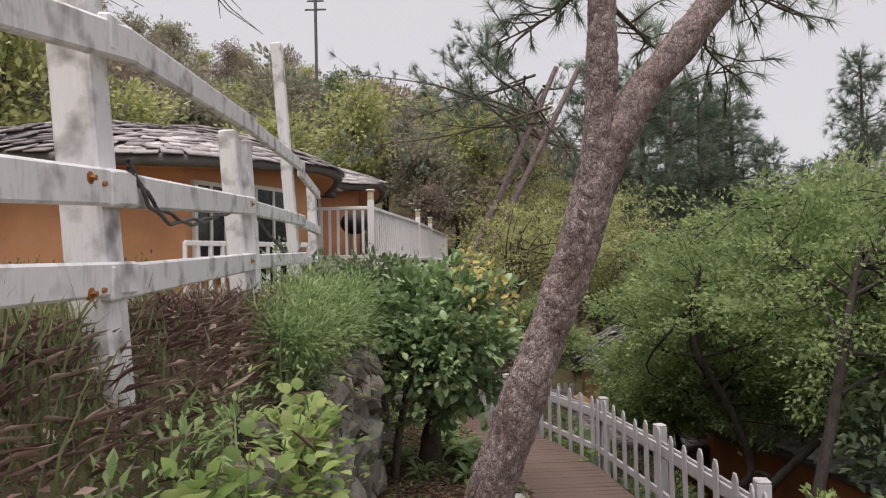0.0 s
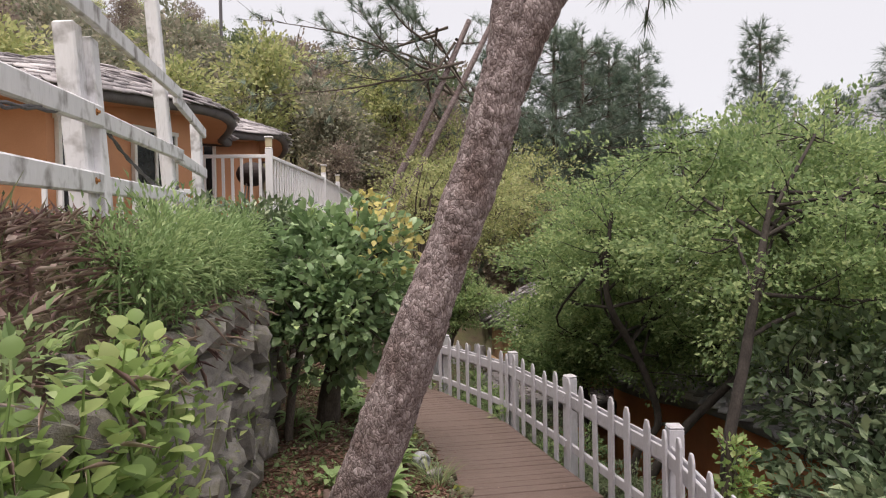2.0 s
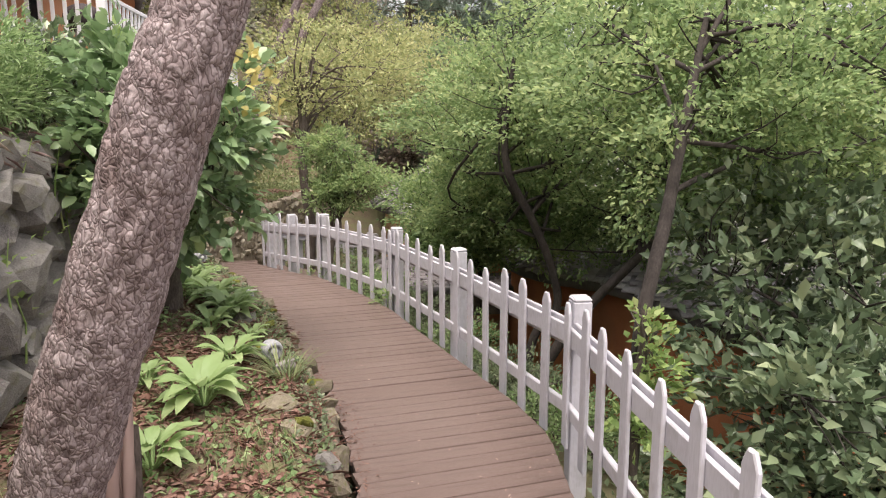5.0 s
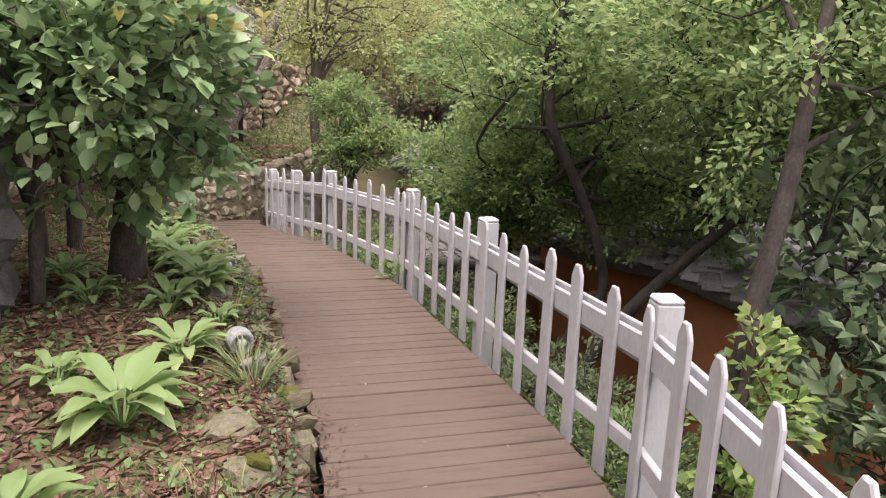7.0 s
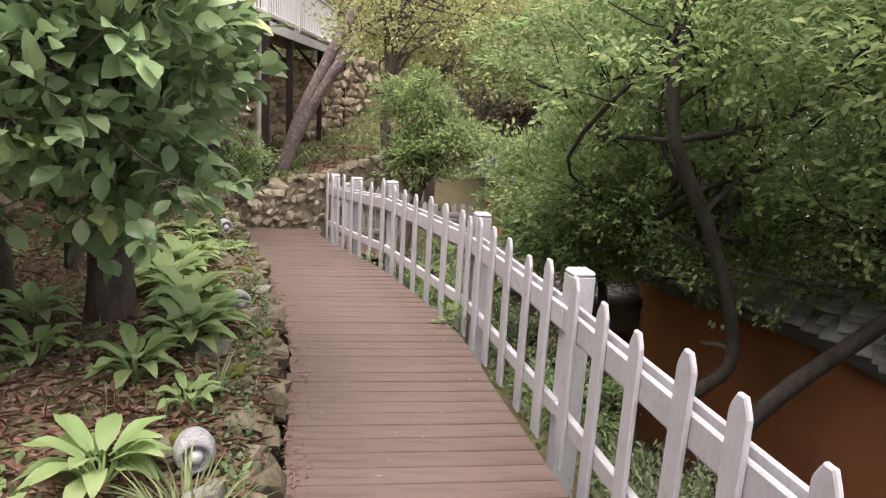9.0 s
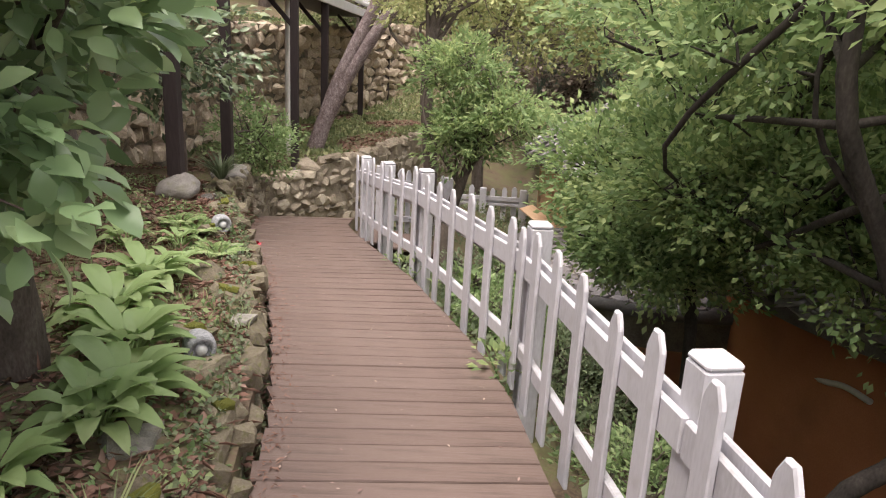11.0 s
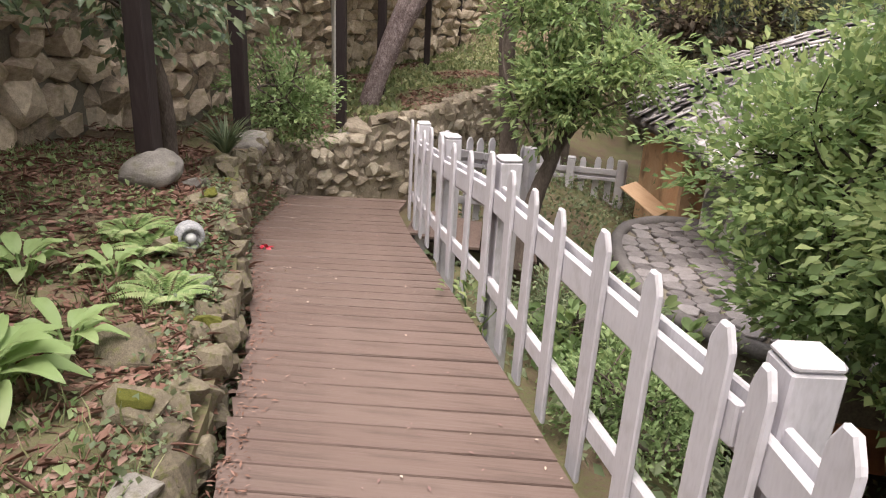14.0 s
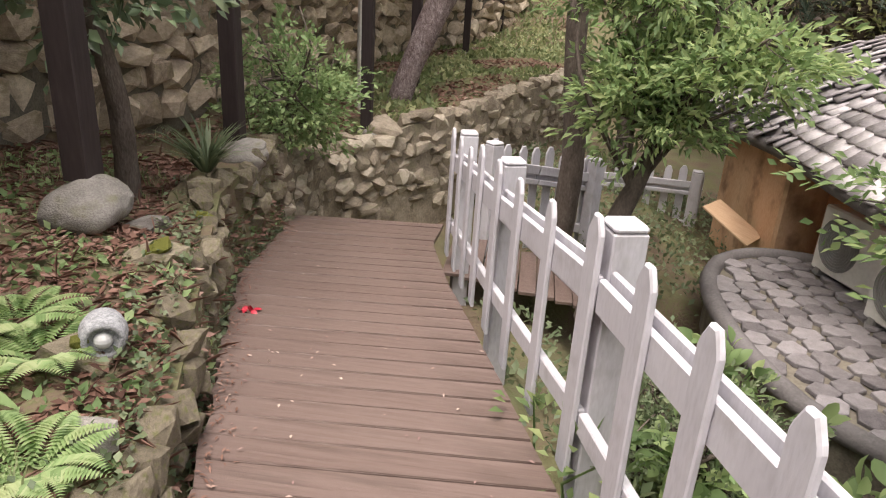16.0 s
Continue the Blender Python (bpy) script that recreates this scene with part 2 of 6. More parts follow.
M = {
    "white": surface("weathered_white_paint", [(0.25, (0.40, 0.38, 0.41)), (0.5, (0.52, 0.50, 0.54)), (0.8, (0.60, 0.58, 0.62))], 5, 0.6, 0.25, 90, (1, 1, 0.25),
                     dirt=(0.30, 0.28, 0.27), dirt_scale=9, dirt_amount=0.35, each=0.15),
    # white paint lightened to offset the shade on the balcony and porch rails
    "white_rail": surface("shade_lifted_white_paint", [(0.25, (0.66, 0.64, 0.66)), (0.5, (0.78, 0.76, 0.78)), (0.8, (0.82, 0.80, 0.82))], 5, 0.6, 0.2, 90, (1, 1, 0.25)),
    "rubble": surface("tight_rubble", [(0.25, (0.169, 0.137, 0.104)), (0.5, (0.364, 0.305, 0.24)), (0.75, (0.546, 0.481, 0.39))], 6, 0.9, 0.8, 40, dirt=(0.13, 0.13, 0.06), dirt_scale=3, dirt_amount=0.6, each=0.4, depth=0.02),
    "peeling": surface("peeling_pale_render", [(0.3, (0.50, 0.29, 0.17)), (0.55, (0.62, 0.41, 0.26)), (0.8, (0.68, 0.48, 0.33))], 3, 0.85, 0.4, 60, (1, 1, 0.35), dirt=(0.22, 0.13, 0.08), dirt_scale=3.5, dirt_amount=0.85),
    "white_old": surface("peeling_white_paint", [(0.25, (0.45, 0.44, 0.46)), (0.45, (0.72, 0.71, 0.74)), (0.8, (0.82, 0.81, 0.84))], 7, 0.7, 0.5, 70, (1, 1, 0.2),
                         dirt=(0.17, 0.15, 0.14), dirt_scale=6, dirt_amount=0.8),
    "plank": surface("worn_deck_board", [(0.3, (0.093, 0.063, 0.054)), (0.45, (0.144, 0.100, 0.087)), (0.6, (0.167, 0.121, 0.106)), (0.78, (0.233, 0.181, 0.160))], 3, 0.42, 0.3, 30, (1, 9, 1),
                     dirt=(0.07, 0.05, 0.042), dirt_scale=4, dirt_amount=0.45, each=0.07, coords="Generated"),
    "joist": surface("dark_joist", [(0.3, (0.02, 0.016, 0.014)), (0.7, (0.05, 0.04, 0.035))]),
    "soil": surface("leaf_litter_soil", [(0.3, (0.076, 0.055, 0.041)), (0.45, (0.153, 0.111, 0.078)), (0.56, (0.136, 0.132, 0.064)), (0.75, (0.221, 0.187, 0.111))], 2.2, 0.95, 0.9, 45,
                    dirt=(0.085, 0.11, 0.045), dirt_scale=0.8, dirt_amount=0.5, depth=0.03),
    "stone": surface("lichen_stone", [(0.25, (0.112, 0.100, 0.092)), (0.5, (0.232, 0.212, 0.196)), (0.75, (0.344, 0.320, 0.292))], 5, 0.85, 0.7, 40,
                     dirt=(0.14, 0.13, 0.06), dirt_scale=4, dirt_amount=0.6, each=0.3, depth=0.02),
    "mossy_stone": surface("mossy_brown_stone", [(0.25, (0.085, 0.07, 0.05)), (0.5, (0.18, 0.15, 0.11)), (0.75, (0.29, 0.25, 0.18))], 7, 0.95, 0.8, 40,
                           dirt=(0.11, 0.115, 0.035), dirt_scale=6, dirt_amount=0.8, each=0.3, depth=0.02),
    "warm_stone": surface("warm_stone", [(0.25, (0.216, 0.169, 0.128)), (0.5, (0.459, 0.371, 0.284)), (0.75, (0.702, 0.594, 0.472))], 7, 0.85, 0.7, 40,
                          dirt=(0.17, 0.15, 0.06), dirt_scale=3, dirt_amount=0.6, each=0.35, depth=0.02),
    "mortar": surface("earth_mortar", [(0.3, (0.075, 0.0645, 0.054)), (0.7, (0.24, 0.21, 0.165))], 6, 0.95, 0.8),
    "orange": surface("terracotta_render", [(0.25, (0.50, 0.235, 0.12)), (0.55, (0.60, 0.30, 0.165)), (0.8, (0.66, 0.36, 0.21))], 2.0, 0.85, 0.4, 90,
                      dirt=(0.36, 0.17, 0.09), dirt_scale=0.9, dirt_amount=0.5),
    "rust_orange": surface("deep_rust_render", [(0.25, (0.36, 0.13, 0.06)), (0.55, (0.46, 0.18, 0.085)), (0.8, (0.54, 0.24, 0.12))], 2.0, 0.85, 0.4, 90,
                           dirt=(0.22, 0.10, 0.055), dirt_scale=1.3, dirt_amount=0.5),
    "slate": surface("grey_slate", [(0.2, (0.2, 0.181, 0.188)), (0.5, (0.388, 0.356, 0.369)), (0.8, (0.587, 0.55, 0.562))], 5, 0.7, 0.5, 40, island=0.5),
    "slate_each": surface("wet_grey_slate", [(0.2, (0.10, 0.088, 0.092)), (0.5, (0.21, 0.19, 0.195)), (0.8, (0.33, 0.30, 0.31))], 5, 0.5, 0.5, 40, each=0.4),
    "eave": surface("cement_eave", [(0.25, (0.085, 0.075, 0.075)), (0.6, (0.17, 0.155, 0.155)), (0.8, (0.26, 0.24, 0.24))], 4, 0.85, 0.6, 50),
    "glass": surface("dark_window_glass", [(0.3, (0.012, 0.014, 0.016)), (0.7, (0.03, 0.034, 0.038))], 3, 0.08, 0.0, 20, spec=0.6),
    "dark_wood": surface("dark_stained_timber", [(0.25, (0.018, 0.012, 0.012)), (0.6, (0.042, 0.03, 0.03)), (0.85, (0.08, 0.06, 0.055))], 5, 0.7, 0.5, 50, (1, 1, 0.15)),
    "pine": None,
    "bark": surface("grey_brown_bark", [(0.3, (0.045, 0.034, 0.028)), (0.55, (0.12, 0.095, 0.08)), (0.8, (0.22, 0.19, 0.16))], 12, 0.9, 0.8, 80, (1, 1, 0.4), depth=0.02),
    "dark_bark": surface("dark_wet_bark", [(0.3, (0.02, 0.016, 0.014)), (0.55, (0.055, 0.045, 0.04)), (0.8, (0.11, 0.095, 0.085))], 12, 0.9, 0.8, 80, (1, 1, 0.4)),
    "lamp_stone": surface("speckled_cast_stone", [(0.35, (0.176, 0.176, 0.184)), (0.5, (0.320, 0.320, 0.336)), (0.65, (0.464, 0.464, 0.480))], 60, 0.9, 0.7, 200),
    "lens": surface("frosted_lamp_glass", [(0.3, (0.434, 0.434, 0.434)), (0.7, (0.560, 0.560, 0.560))], 9, 0.25, 0.1),
    "metal_white": surface("painted_white_metal", [(0.3, (0.60, 0.57, 0.53)), (0.6, (0.74, 0.71, 0.67))], 3, 0.45, 0.05, 30),
    "grille": surface("grey_metal_grille", [(0.3, (0.20, 0.19, 0.18)), (0.7, (0.32, 0.31, 0.30))], 5, 0.5, 0.1),
    "rust": surface("rusted_iron", [(0.3, (0.20, 0.08, 0.03)), (0.6, (0.42, 0.19, 0.07)), (0.8, (0.5, 0.28, 0.12))], 30, 0.85, 0.4),
    "cable": surface("grey_cable", [(0.3, (0.07, 0.065, 0.07)), (0.7, (0.17, 0.16, 0.17))], 40, 0.7, 0.3),
    "straw": foliage("dry_brown_stalks", [(0.1, (0.152, 0.0842, 0.0817)), (0.45, (0.306, 0.2, 0.184)), (0.8, (0.561, 0.458, 0.386))], 0.8, 0.15),
    "litter": foliage("dead_leaves", [(0.05, (0.081, 0.040, 0.029)), (0.4, (0.179, 0.095, 0.069)), (0.7, (0.271, 0.155, 0.122)), (0.95, (0.353, 0.252, 0.208))], 0.8, 0.1),
    "grass": foliage("fresh_grass", [(0.1, (0.115, 0.149, 0.065)), (0.5, (0.228, 0.275, 0.129)), (0.9, (0.431, 0.432, 0.231))], 0.6, 0.4),
    "hosta": foliage("broad_pale_leaves", [(0.1, (0.191, 0.285, 0.113)), (0.5, (0.314, 0.425, 0.182)), (0.9, (0.481, 0.522, 0.288))], 0.45, 0.4),
    "vine": foliage("lime_vine_leaves", [(0.1, (0.182, 0.267, 0.086)), (0.5, (0.320, 0.438, 0.148)), (0.9, (0.514, 0.552, 0.248))], 0.5, 0.45),
    "weed": foliage("feathery_mugwort", [(0.1, (0.144, 0.220, 0.086)), (0.5, (0.250, 0.352, 0.153)), (0.9, (0.420, 0.507, 0.250))], 0.6, 0.4),
    "magnolia": foliage("glossy_broad_leaves", [(0.05, (0.132, 0.197, 0.093)), (0.4, (0.223, 0.327, 0.160)), (0.8, (0.389, 0.499, 0.264)), (0.93, (0.592, 0.694, 0.284))], 0.32, 0.3, 0.5),
    "yellow": foliage("yellow_young_leaves", [(0.1, (0.403, 0.348, 0.123)), (0.5, (0.597, 0.515, 0.19)), (0.9, (0.597, 0.494, 0.214))], 0.45, 0.4),
    "camellia": foliage("dark_glossy_leaves", [(0.05, (0.068, 0.101, 0.055)), (0.5, (0.150, 0.204, 0.113)), (0.9, (0.323, 0.369, 0.215))], 0.28, 0.2, 0.5),
    "spring": foliage("spring_green_leaves", [(0.05, (0.132, 0.201, 0.083)), (0.45, (0.249, 0.345, 0.149)), (0.9, (0.486, 0.553, 0.259))], 0.5, 0.55),
    "lime": foliage("yellow_green_leaves", [(0.05, (0.225, 0.270, 0.111)), (0.45, (0.388, 0.421, 0.184)), (0.9, (0.617, 0.577, 0.302))], 0.5, 0.45),
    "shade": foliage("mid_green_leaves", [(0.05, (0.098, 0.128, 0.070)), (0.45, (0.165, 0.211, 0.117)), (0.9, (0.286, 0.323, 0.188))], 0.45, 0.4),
    # wood on the hill: greens greyed and paled to carry the haze
    "hill": foliage("haze_greyed_leaves", [(0.05, (0.180, 0.196, 0.139)), (0.45, (0.284, 0.282, 0.209)), (0.9, (0.474, 0.415, 0.345))], 0.7, 0.35),
    "hill_brown": foliage("budding_brown_twigs", [(0.05, (0.206, 0.162, 0.145)), (0.45, (0.302, 0.242, 0.211)), (0.9, (0.414, 0.359, 0.281))], 0.8, 0.3),
    "needle": foliage("pine_needles", [(0.05, (0.098, 0.142, 0.109)), (0.5, (0.164, 0.219, 0.165)), (0.9, (0.282, 0.322, 0.250))], 0.6, 0.25),
    # pale blue-grey stands in for the haze of distance
    "mountain": surface("haze_tinted_mountain", [(0.3, (0.40, 0.40, 0.43)), (0.7, (0.45, 0.45, 0.47))], 0.02, 1.0, 0.0),
    "moss": surface("yellow_green_moss", [(0.3, (0.10, 0.11, 0.02)), (0.6, (0.19, 0.19, 0.04)), (0.8, (0.28, 0.27, 0.07))], 30, 1.0, 1.0, 120),
    "lantern": surface("cream_lantern_panel", [(0.3, (0.50, 0.42, 0.27)), (0.7, (0.62, 0.54, 0.38))], 8, 0.5, 0.1),
    "plywood": surface("pale_weathered_plywood", [(0.3, (0.44, 0.28, 0.17)), (0.6, (0.56, 0.38, 0.25)), (0.8, (0.62, 0.45, 0.31))], 4, 0.8, 0.2, 60, (1, 6, 1)),
    "red": surface("red_plastic", [(0.3, (0.42, 0.02, 0.04)), (0.7, (0.55, 0.04, 0.07))], 8, 0.4, 0.1),
}



def plated_bark(name):
    """Flaking pine bark: pale grey-purple plates of varied tone parted by dark furrows."""
    m = surface(name, [(0.28, (0.20, 0.15, 0.145)), (0.45, (0.34, 0.28, 0.275)), (0.62, (0.47, 0.405, 0.40)), (0.8, (0.58, 0.52, 0.51))], 22, 0.9, 0.8, 110, (1, 1, 0.45), dirt=(0.15, 0.095, 0.08), dirt_scale=5, dirt_amount=0.6, depth=0.012)
    n, l = m.node_tree.nodes, m.node_tree.links
    b = n["Principled BSDF"]
    tc, mp, wob = n.new("ShaderNodeTexCoord"), n.new("ShaderNodeMapping"), n.new("ShaderNodeTexNoise")
    wob.inputs["Scale"].default_value = 22
    mp.inputs["Scale"].default_value = (12, 12, 6)
    add = n.new("ShaderNodeVectorMath")
    add.operation = "MULTIPLY_ADD"
    add.inputs[1].default_value = (0.05, 0.05, 0.07)
    l.new(tc.outputs["Object"], wob.inputs[0])
    l.new(wob.outputs["Color"], add.inputs[0])
    l.new(tc.outputs["Object"], add.inputs[2])
    l.new(add.outputs[0], mp.inputs[0])
    gap, cell = n.new("ShaderNodeTexVoronoi"), n.new("ShaderNodeTexVoronoi")
    gap.feature = "DISTANCE_TO_EDGE"
    l.new(mp.outputs[0], gap.inputs["Vector"])
    l.new(mp.outputs[0], cell.inputs["Vector"])
    furrow = ramp(n, [(0.0, (0.36, 0.32, 0.31)), (0.05, (0.7, 0.66, 0.65)), (0.12, (1, 1, 1))])
    l.new(gap.outputs["Distance"], furrow.inputs[0])
    tone = ramp(n, [(0.0, (0.52, 0.48, 0.48)), (0.5, (0.74, 0.71, 0.72)), (1.0, (0.98, 0.96, 0.97))])
    sep = n.new("ShaderNodeSeparateColor")
    l.new(cell.outputs["Color"], sep.inputs[0])
    l.new(sep.outputs[0], tone.inputs[0])
    old = b.inputs["Base Color"].links[0].from_socket
    prev = old
    for src in (tone, furrow):
        mul = n.new("ShaderNodeMix")
        mul.data_type, mul.blend_type = "RGBA", "MULTIPLY"
        mul.inputs["Factor"].default_value = 1.0
        l.new(prev, mul.inputs["A"])
        l.new(src.outputs[0], mul.inputs["B"])
        prev = mul.outputs["Result"]
    l.new(prev, b.inputs["Base Color"])
    bp = n.new("ShaderNodeBump")
    bp.inputs["Strength"].default_value, bp.inputs["Distance"].default_value = 0.4, 0.02
    hs = ramp(n, [(0.0, (0, 0, 0)), (0.25, (0.8, 0.8, 0.8)), (0.6, (1, 1, 1))])
    l.new(gap.outputs["Distance"], hs.inputs[0])
    l.new(hs.outputs[0], bp.inputs["Height"])
    l.new(b.inputs["Normal"].links[0].from_socket, bp.inputs["Normal"])
    l.new(bp.outputs[0], b.inputs["Normal"])
    return m


M["pine"] = plated_bark("pine_bark")


# ---- builders ----
def mesh_of(name, verts, faces, smooth=False):
    me = bpy.data.meshes.new(name)
    verts = np.asarray(verts, np.float32)
    if isinstance(faces, np.ndarray):
        k = faces.shape[1]
        me.vertices.add(len(verts))
        me.vertices.foreach_set("co", verts.ravel())
        me.loops.add(faces.size)
        me.loops.foreach_set("vertex_index", faces.astype(np.int32).ravel())
        me.polygons.add(len(faces))
        me.polygons.foreach_set("loop_start", np.arange(0, faces.size, k, dtype=np.int32))
        me.update(calc_edges=True)
    else:
        me.from_pydata([tuple(map(float, v)) for v in verts], [], faces)
    if smooth:
        me.polygons.foreach_set("use_smooth", np.ones(len(me.polygons), bool))
    return me


def part(name, me, material, parent, label="", kind=""):
    if isinstance(me, bmesh.types.BMesh):
        bm, me = me, bpy.data.meshes.new(name)
        bm.to_mesh(me)
        bm.free()
    if material and not me.materials:
        me.materials.append(M[material])
    ob = new(name, me)
    ob.parent = parent
    return tagged(ob, label, kind=kind)


def thing(name, label, category, at=(0, 0, 0), group="", kind=""):
    ob = new(name)
    ob.empty_display_size = 0.1
    ob.location = at
    return tagged(ob, label, category, group, kind)


def box_bm(bm, size, m, bevel=0.0):
    g = bmesh.ops.create_cube(bm, size=1.0, matrix=m @ Matrix.Diagonal((*size, 1)))
    if bevel:
        edges = list({e for v in g["verts"] for e in v.link_edges})
        bmesh.ops.bevel(bm, geom=edges, offset=bevel, segments=1, affect="EDGES")
    return bm


def box(size, m, bevel=0.004):
    return box_bm(bmesh.new(), size, m, bevel)


def beam(a, b, w, h, bevel=0.006, up=(0, 0, 1)):
    """A board from a to b, w wide (sideways), h high."""
    a, b = Vector(a), Vector(b)
    y = (b - a).normalized()
    x = y.cross(Vector(up)).normalized()
    z = x.cross(y)
    r = Matrix((x, y, z)).transposed().to_4x4()
    return box((w, (b - a).length, h), Matrix.Translation((a + b) / 2) @ r, bevel)


def tube_data(path, radii, seg=10, rough=0.0, seed=0):
    path = np.asarray(path, float)
    n = len(path)
    radii = np.broadcast_to(np.asarray(radii, float), (n,))
    tan = np.gradient(path, axis=0)
    tan /= np.linalg.norm(tan, axis=1)[:, None] + 1e-9
    ref = np.array([0.0, 0, 1]) if abs(tan[0][2]) < 0.9 else np.array([1.0, 0, 0])
    us = []
    u = np.cross(tan[0], ref)
    for k in range(n):
        u = u - tan[k] * u.dot(tan[k])
        u /= np.linalg.norm(u) + 1e-9
        us.append(u)
    us = np.array(us)
    vs = np.cross(tan, us)
    a = np.arange(seg) / seg * 2 * math.pi
    rr = radii[:, None] * np.ones(seg)
    if rough:
        rr = rr * (1 + rough * np.random.RandomState(seed).uniform(-1, 1, rr.shape))
    v = path[:, None] + rr[..., None] * (np.cos(a)[None, :, None] * us[:, None] + np.sin(a)[None, :, None] * vs[:, None])
    i, j = np.meshgrid(np.arange(n - 1), np.arange(seg), indexing="ij")
    f = np.stack([i * seg + j, i * seg + (j + 1) % seg, (i + 1) * seg + (j + 1) % seg, (i + 1) * seg + j], -1).reshape(-1, 4)
    return v.reshape(-1, 3), f


def joined(name, chunks, smooth=True):
    vs, fs, o = [], [], 0
    for v, f in chunks:
        vs.append(v)
        fs.append(f + o)
        o += len(v)
    return mesh_of(name, np.concatenate(vs), np.concatenate(fs), smooth)


def curve_pts(points, n):
    """A smooth line through some points."""
    p = np.asarray(points, float)
    p = np.vstack([2 * p[0] - p[1], p, 2 * p[-1] - p[-2]])
    out = []
    m = len(p) - 3
    for s in np.linspace(0, m - 1e-6, n):
        i, t = int(s), s - int(s)
        a, b, c, d = p[i:i + 4]
        out.append(0.5 * (2 * b + (c - a) * t + (2 * a - 5 * b + 4 * c - d) * t * t + (3 * b - a - 3 * c + d) * t ** 3))
    return np.array(out)


LEAF = (np.array([(0, 0, 0), (-0.5, 0.45, 0.12), (0, 0.5, 0), (0.5, 0.45, 0.12), (0, 1, -0.08)]),
        np.array([(0, 2, 1), (0, 3, 2), (1, 2, 4), (2, 3, 4)]))
SMALL_LEAF = (np.array([(0, 0, 0), (-0.5, 0.5, 0.1), (0, 1, 0), (0.5, 0.5, 0.1)]), np.array([(0, 2, 1), (0, 3, 2)]))
BLADE = (np.array([(-0.5, 0, 0), (0.5, 0, 0), (-0.35, 0.55, 0.1), (0.35, 0.55, 0.1), (0, 1, -0.15)]), np.array([(0, 1, 3), (0, 3, 2), (2, 3, 4)]))
OVAL = (np.array([(0, 0, 0), (-0.34, 0.22, .05), (0, .22, 0), (.34, .22, .05), (-0.5, 0.52, .08), (0, .52, .0), (0.5, 0.52, .08), (-.3, .82, .0), (0, .82, -.05), (.3, .82, 0), (0, 1, -.14)]),
        np.array([(0, 2, 1), (0, 3, 2), (1, 2, 5), (1, 5, 4), (2, 3, 6), (2, 6, 5), (4, 5, 8), (4, 8, 7), (5, 6, 9), (5, 9, 8), (7, 8, 10), (8, 9, 10)]))


def leaves(template, at, along, size, width=0.5, seed=0, tilt=0.6):
    """Many leaves: each grows from its point along its direction, turned about it by chance."""
    rs = np.random.RandomState(seed)
    tv, tf = template
    n = len(at)
    y = along / (np.linalg.norm(along, axis=1)[:, None] + 1e-9)
    up = np.array([0, 0, 1.0]) + rs.normal(0, tilt, (n, 3))
    x = np.cross(y, up)
    x /= np.linalg.norm(x, axis=1)[:, None] + 1e-9
    z = np.cross(x, y)
    s = np.broadcast_to(size, (n,))[:, None, None]
    v = at[:, None] + s * (tv[None, :, :1] * width * x[:, None] + tv[None, :, 1:2] * y[:, None] + tv[None, :, 2:] * z[:, None])
    f = tf[None] + (np.arange(n) * len(tv))[:, None, None]
    return v.reshape(-1, 3), f.reshape(-1, tf.shape[1])


def clump_points(centre, radii, clumps, per, spread, seed, hollow=0.55, floor=None):
    """Leaf points in clumps inside an uneven crown; returns clump centres, points and outward directions."""
    rs = np.random.RandomState(seed)
    d = rs.normal(size=(clumps, 3))
    d /= np.linalg.norm(d, axis=1)[:, None]
    r = hollow + (1 - hollow) * rs.uniform(0, 1, clumps) ** 0.6
    bump = 1 + 0.28 * np.sin(d[:, 0] * 5 + seed) * np.sin(d[:, 1] * 4 + 2 * seed) + rs.uniform(-0.1, 0.16, clumps)
    c = np.asarray(centre) + d * (r * bump)[:, None] * np.asarray(radii)
    if floor is not None:
        c[:, 2] = np.maximum(c[:, 2], floor + rs.uniform(0, 0.3, clumps))
    k = np.maximum(3, (per * rs.uniform(0.5, 1.5, clumps)).astype(int))
    idx = np.repeat(np.arange(clumps), k)
    axis = d * np.array([1, 1, 0.35]) + rs.normal(0, 0.45, (clumps, 3)) * np.array([1, 1, 0.6])
    axis /= np.linalg.norm(axis, axis=1)[:, None]
    s = rs.uniform(-1, 1, len(idx))
    off = axis[idx] * (s * spread * 2.0)[:, None] + rs.normal(size=(len(idx), 3)) * (spread * 0.42 * (1.1 - 0.4 * s))[:, None] * np.array([1, 1, 0.6])
    return c, c[idx] + off, d[idx] * 0.5 + off / spread * 0.6


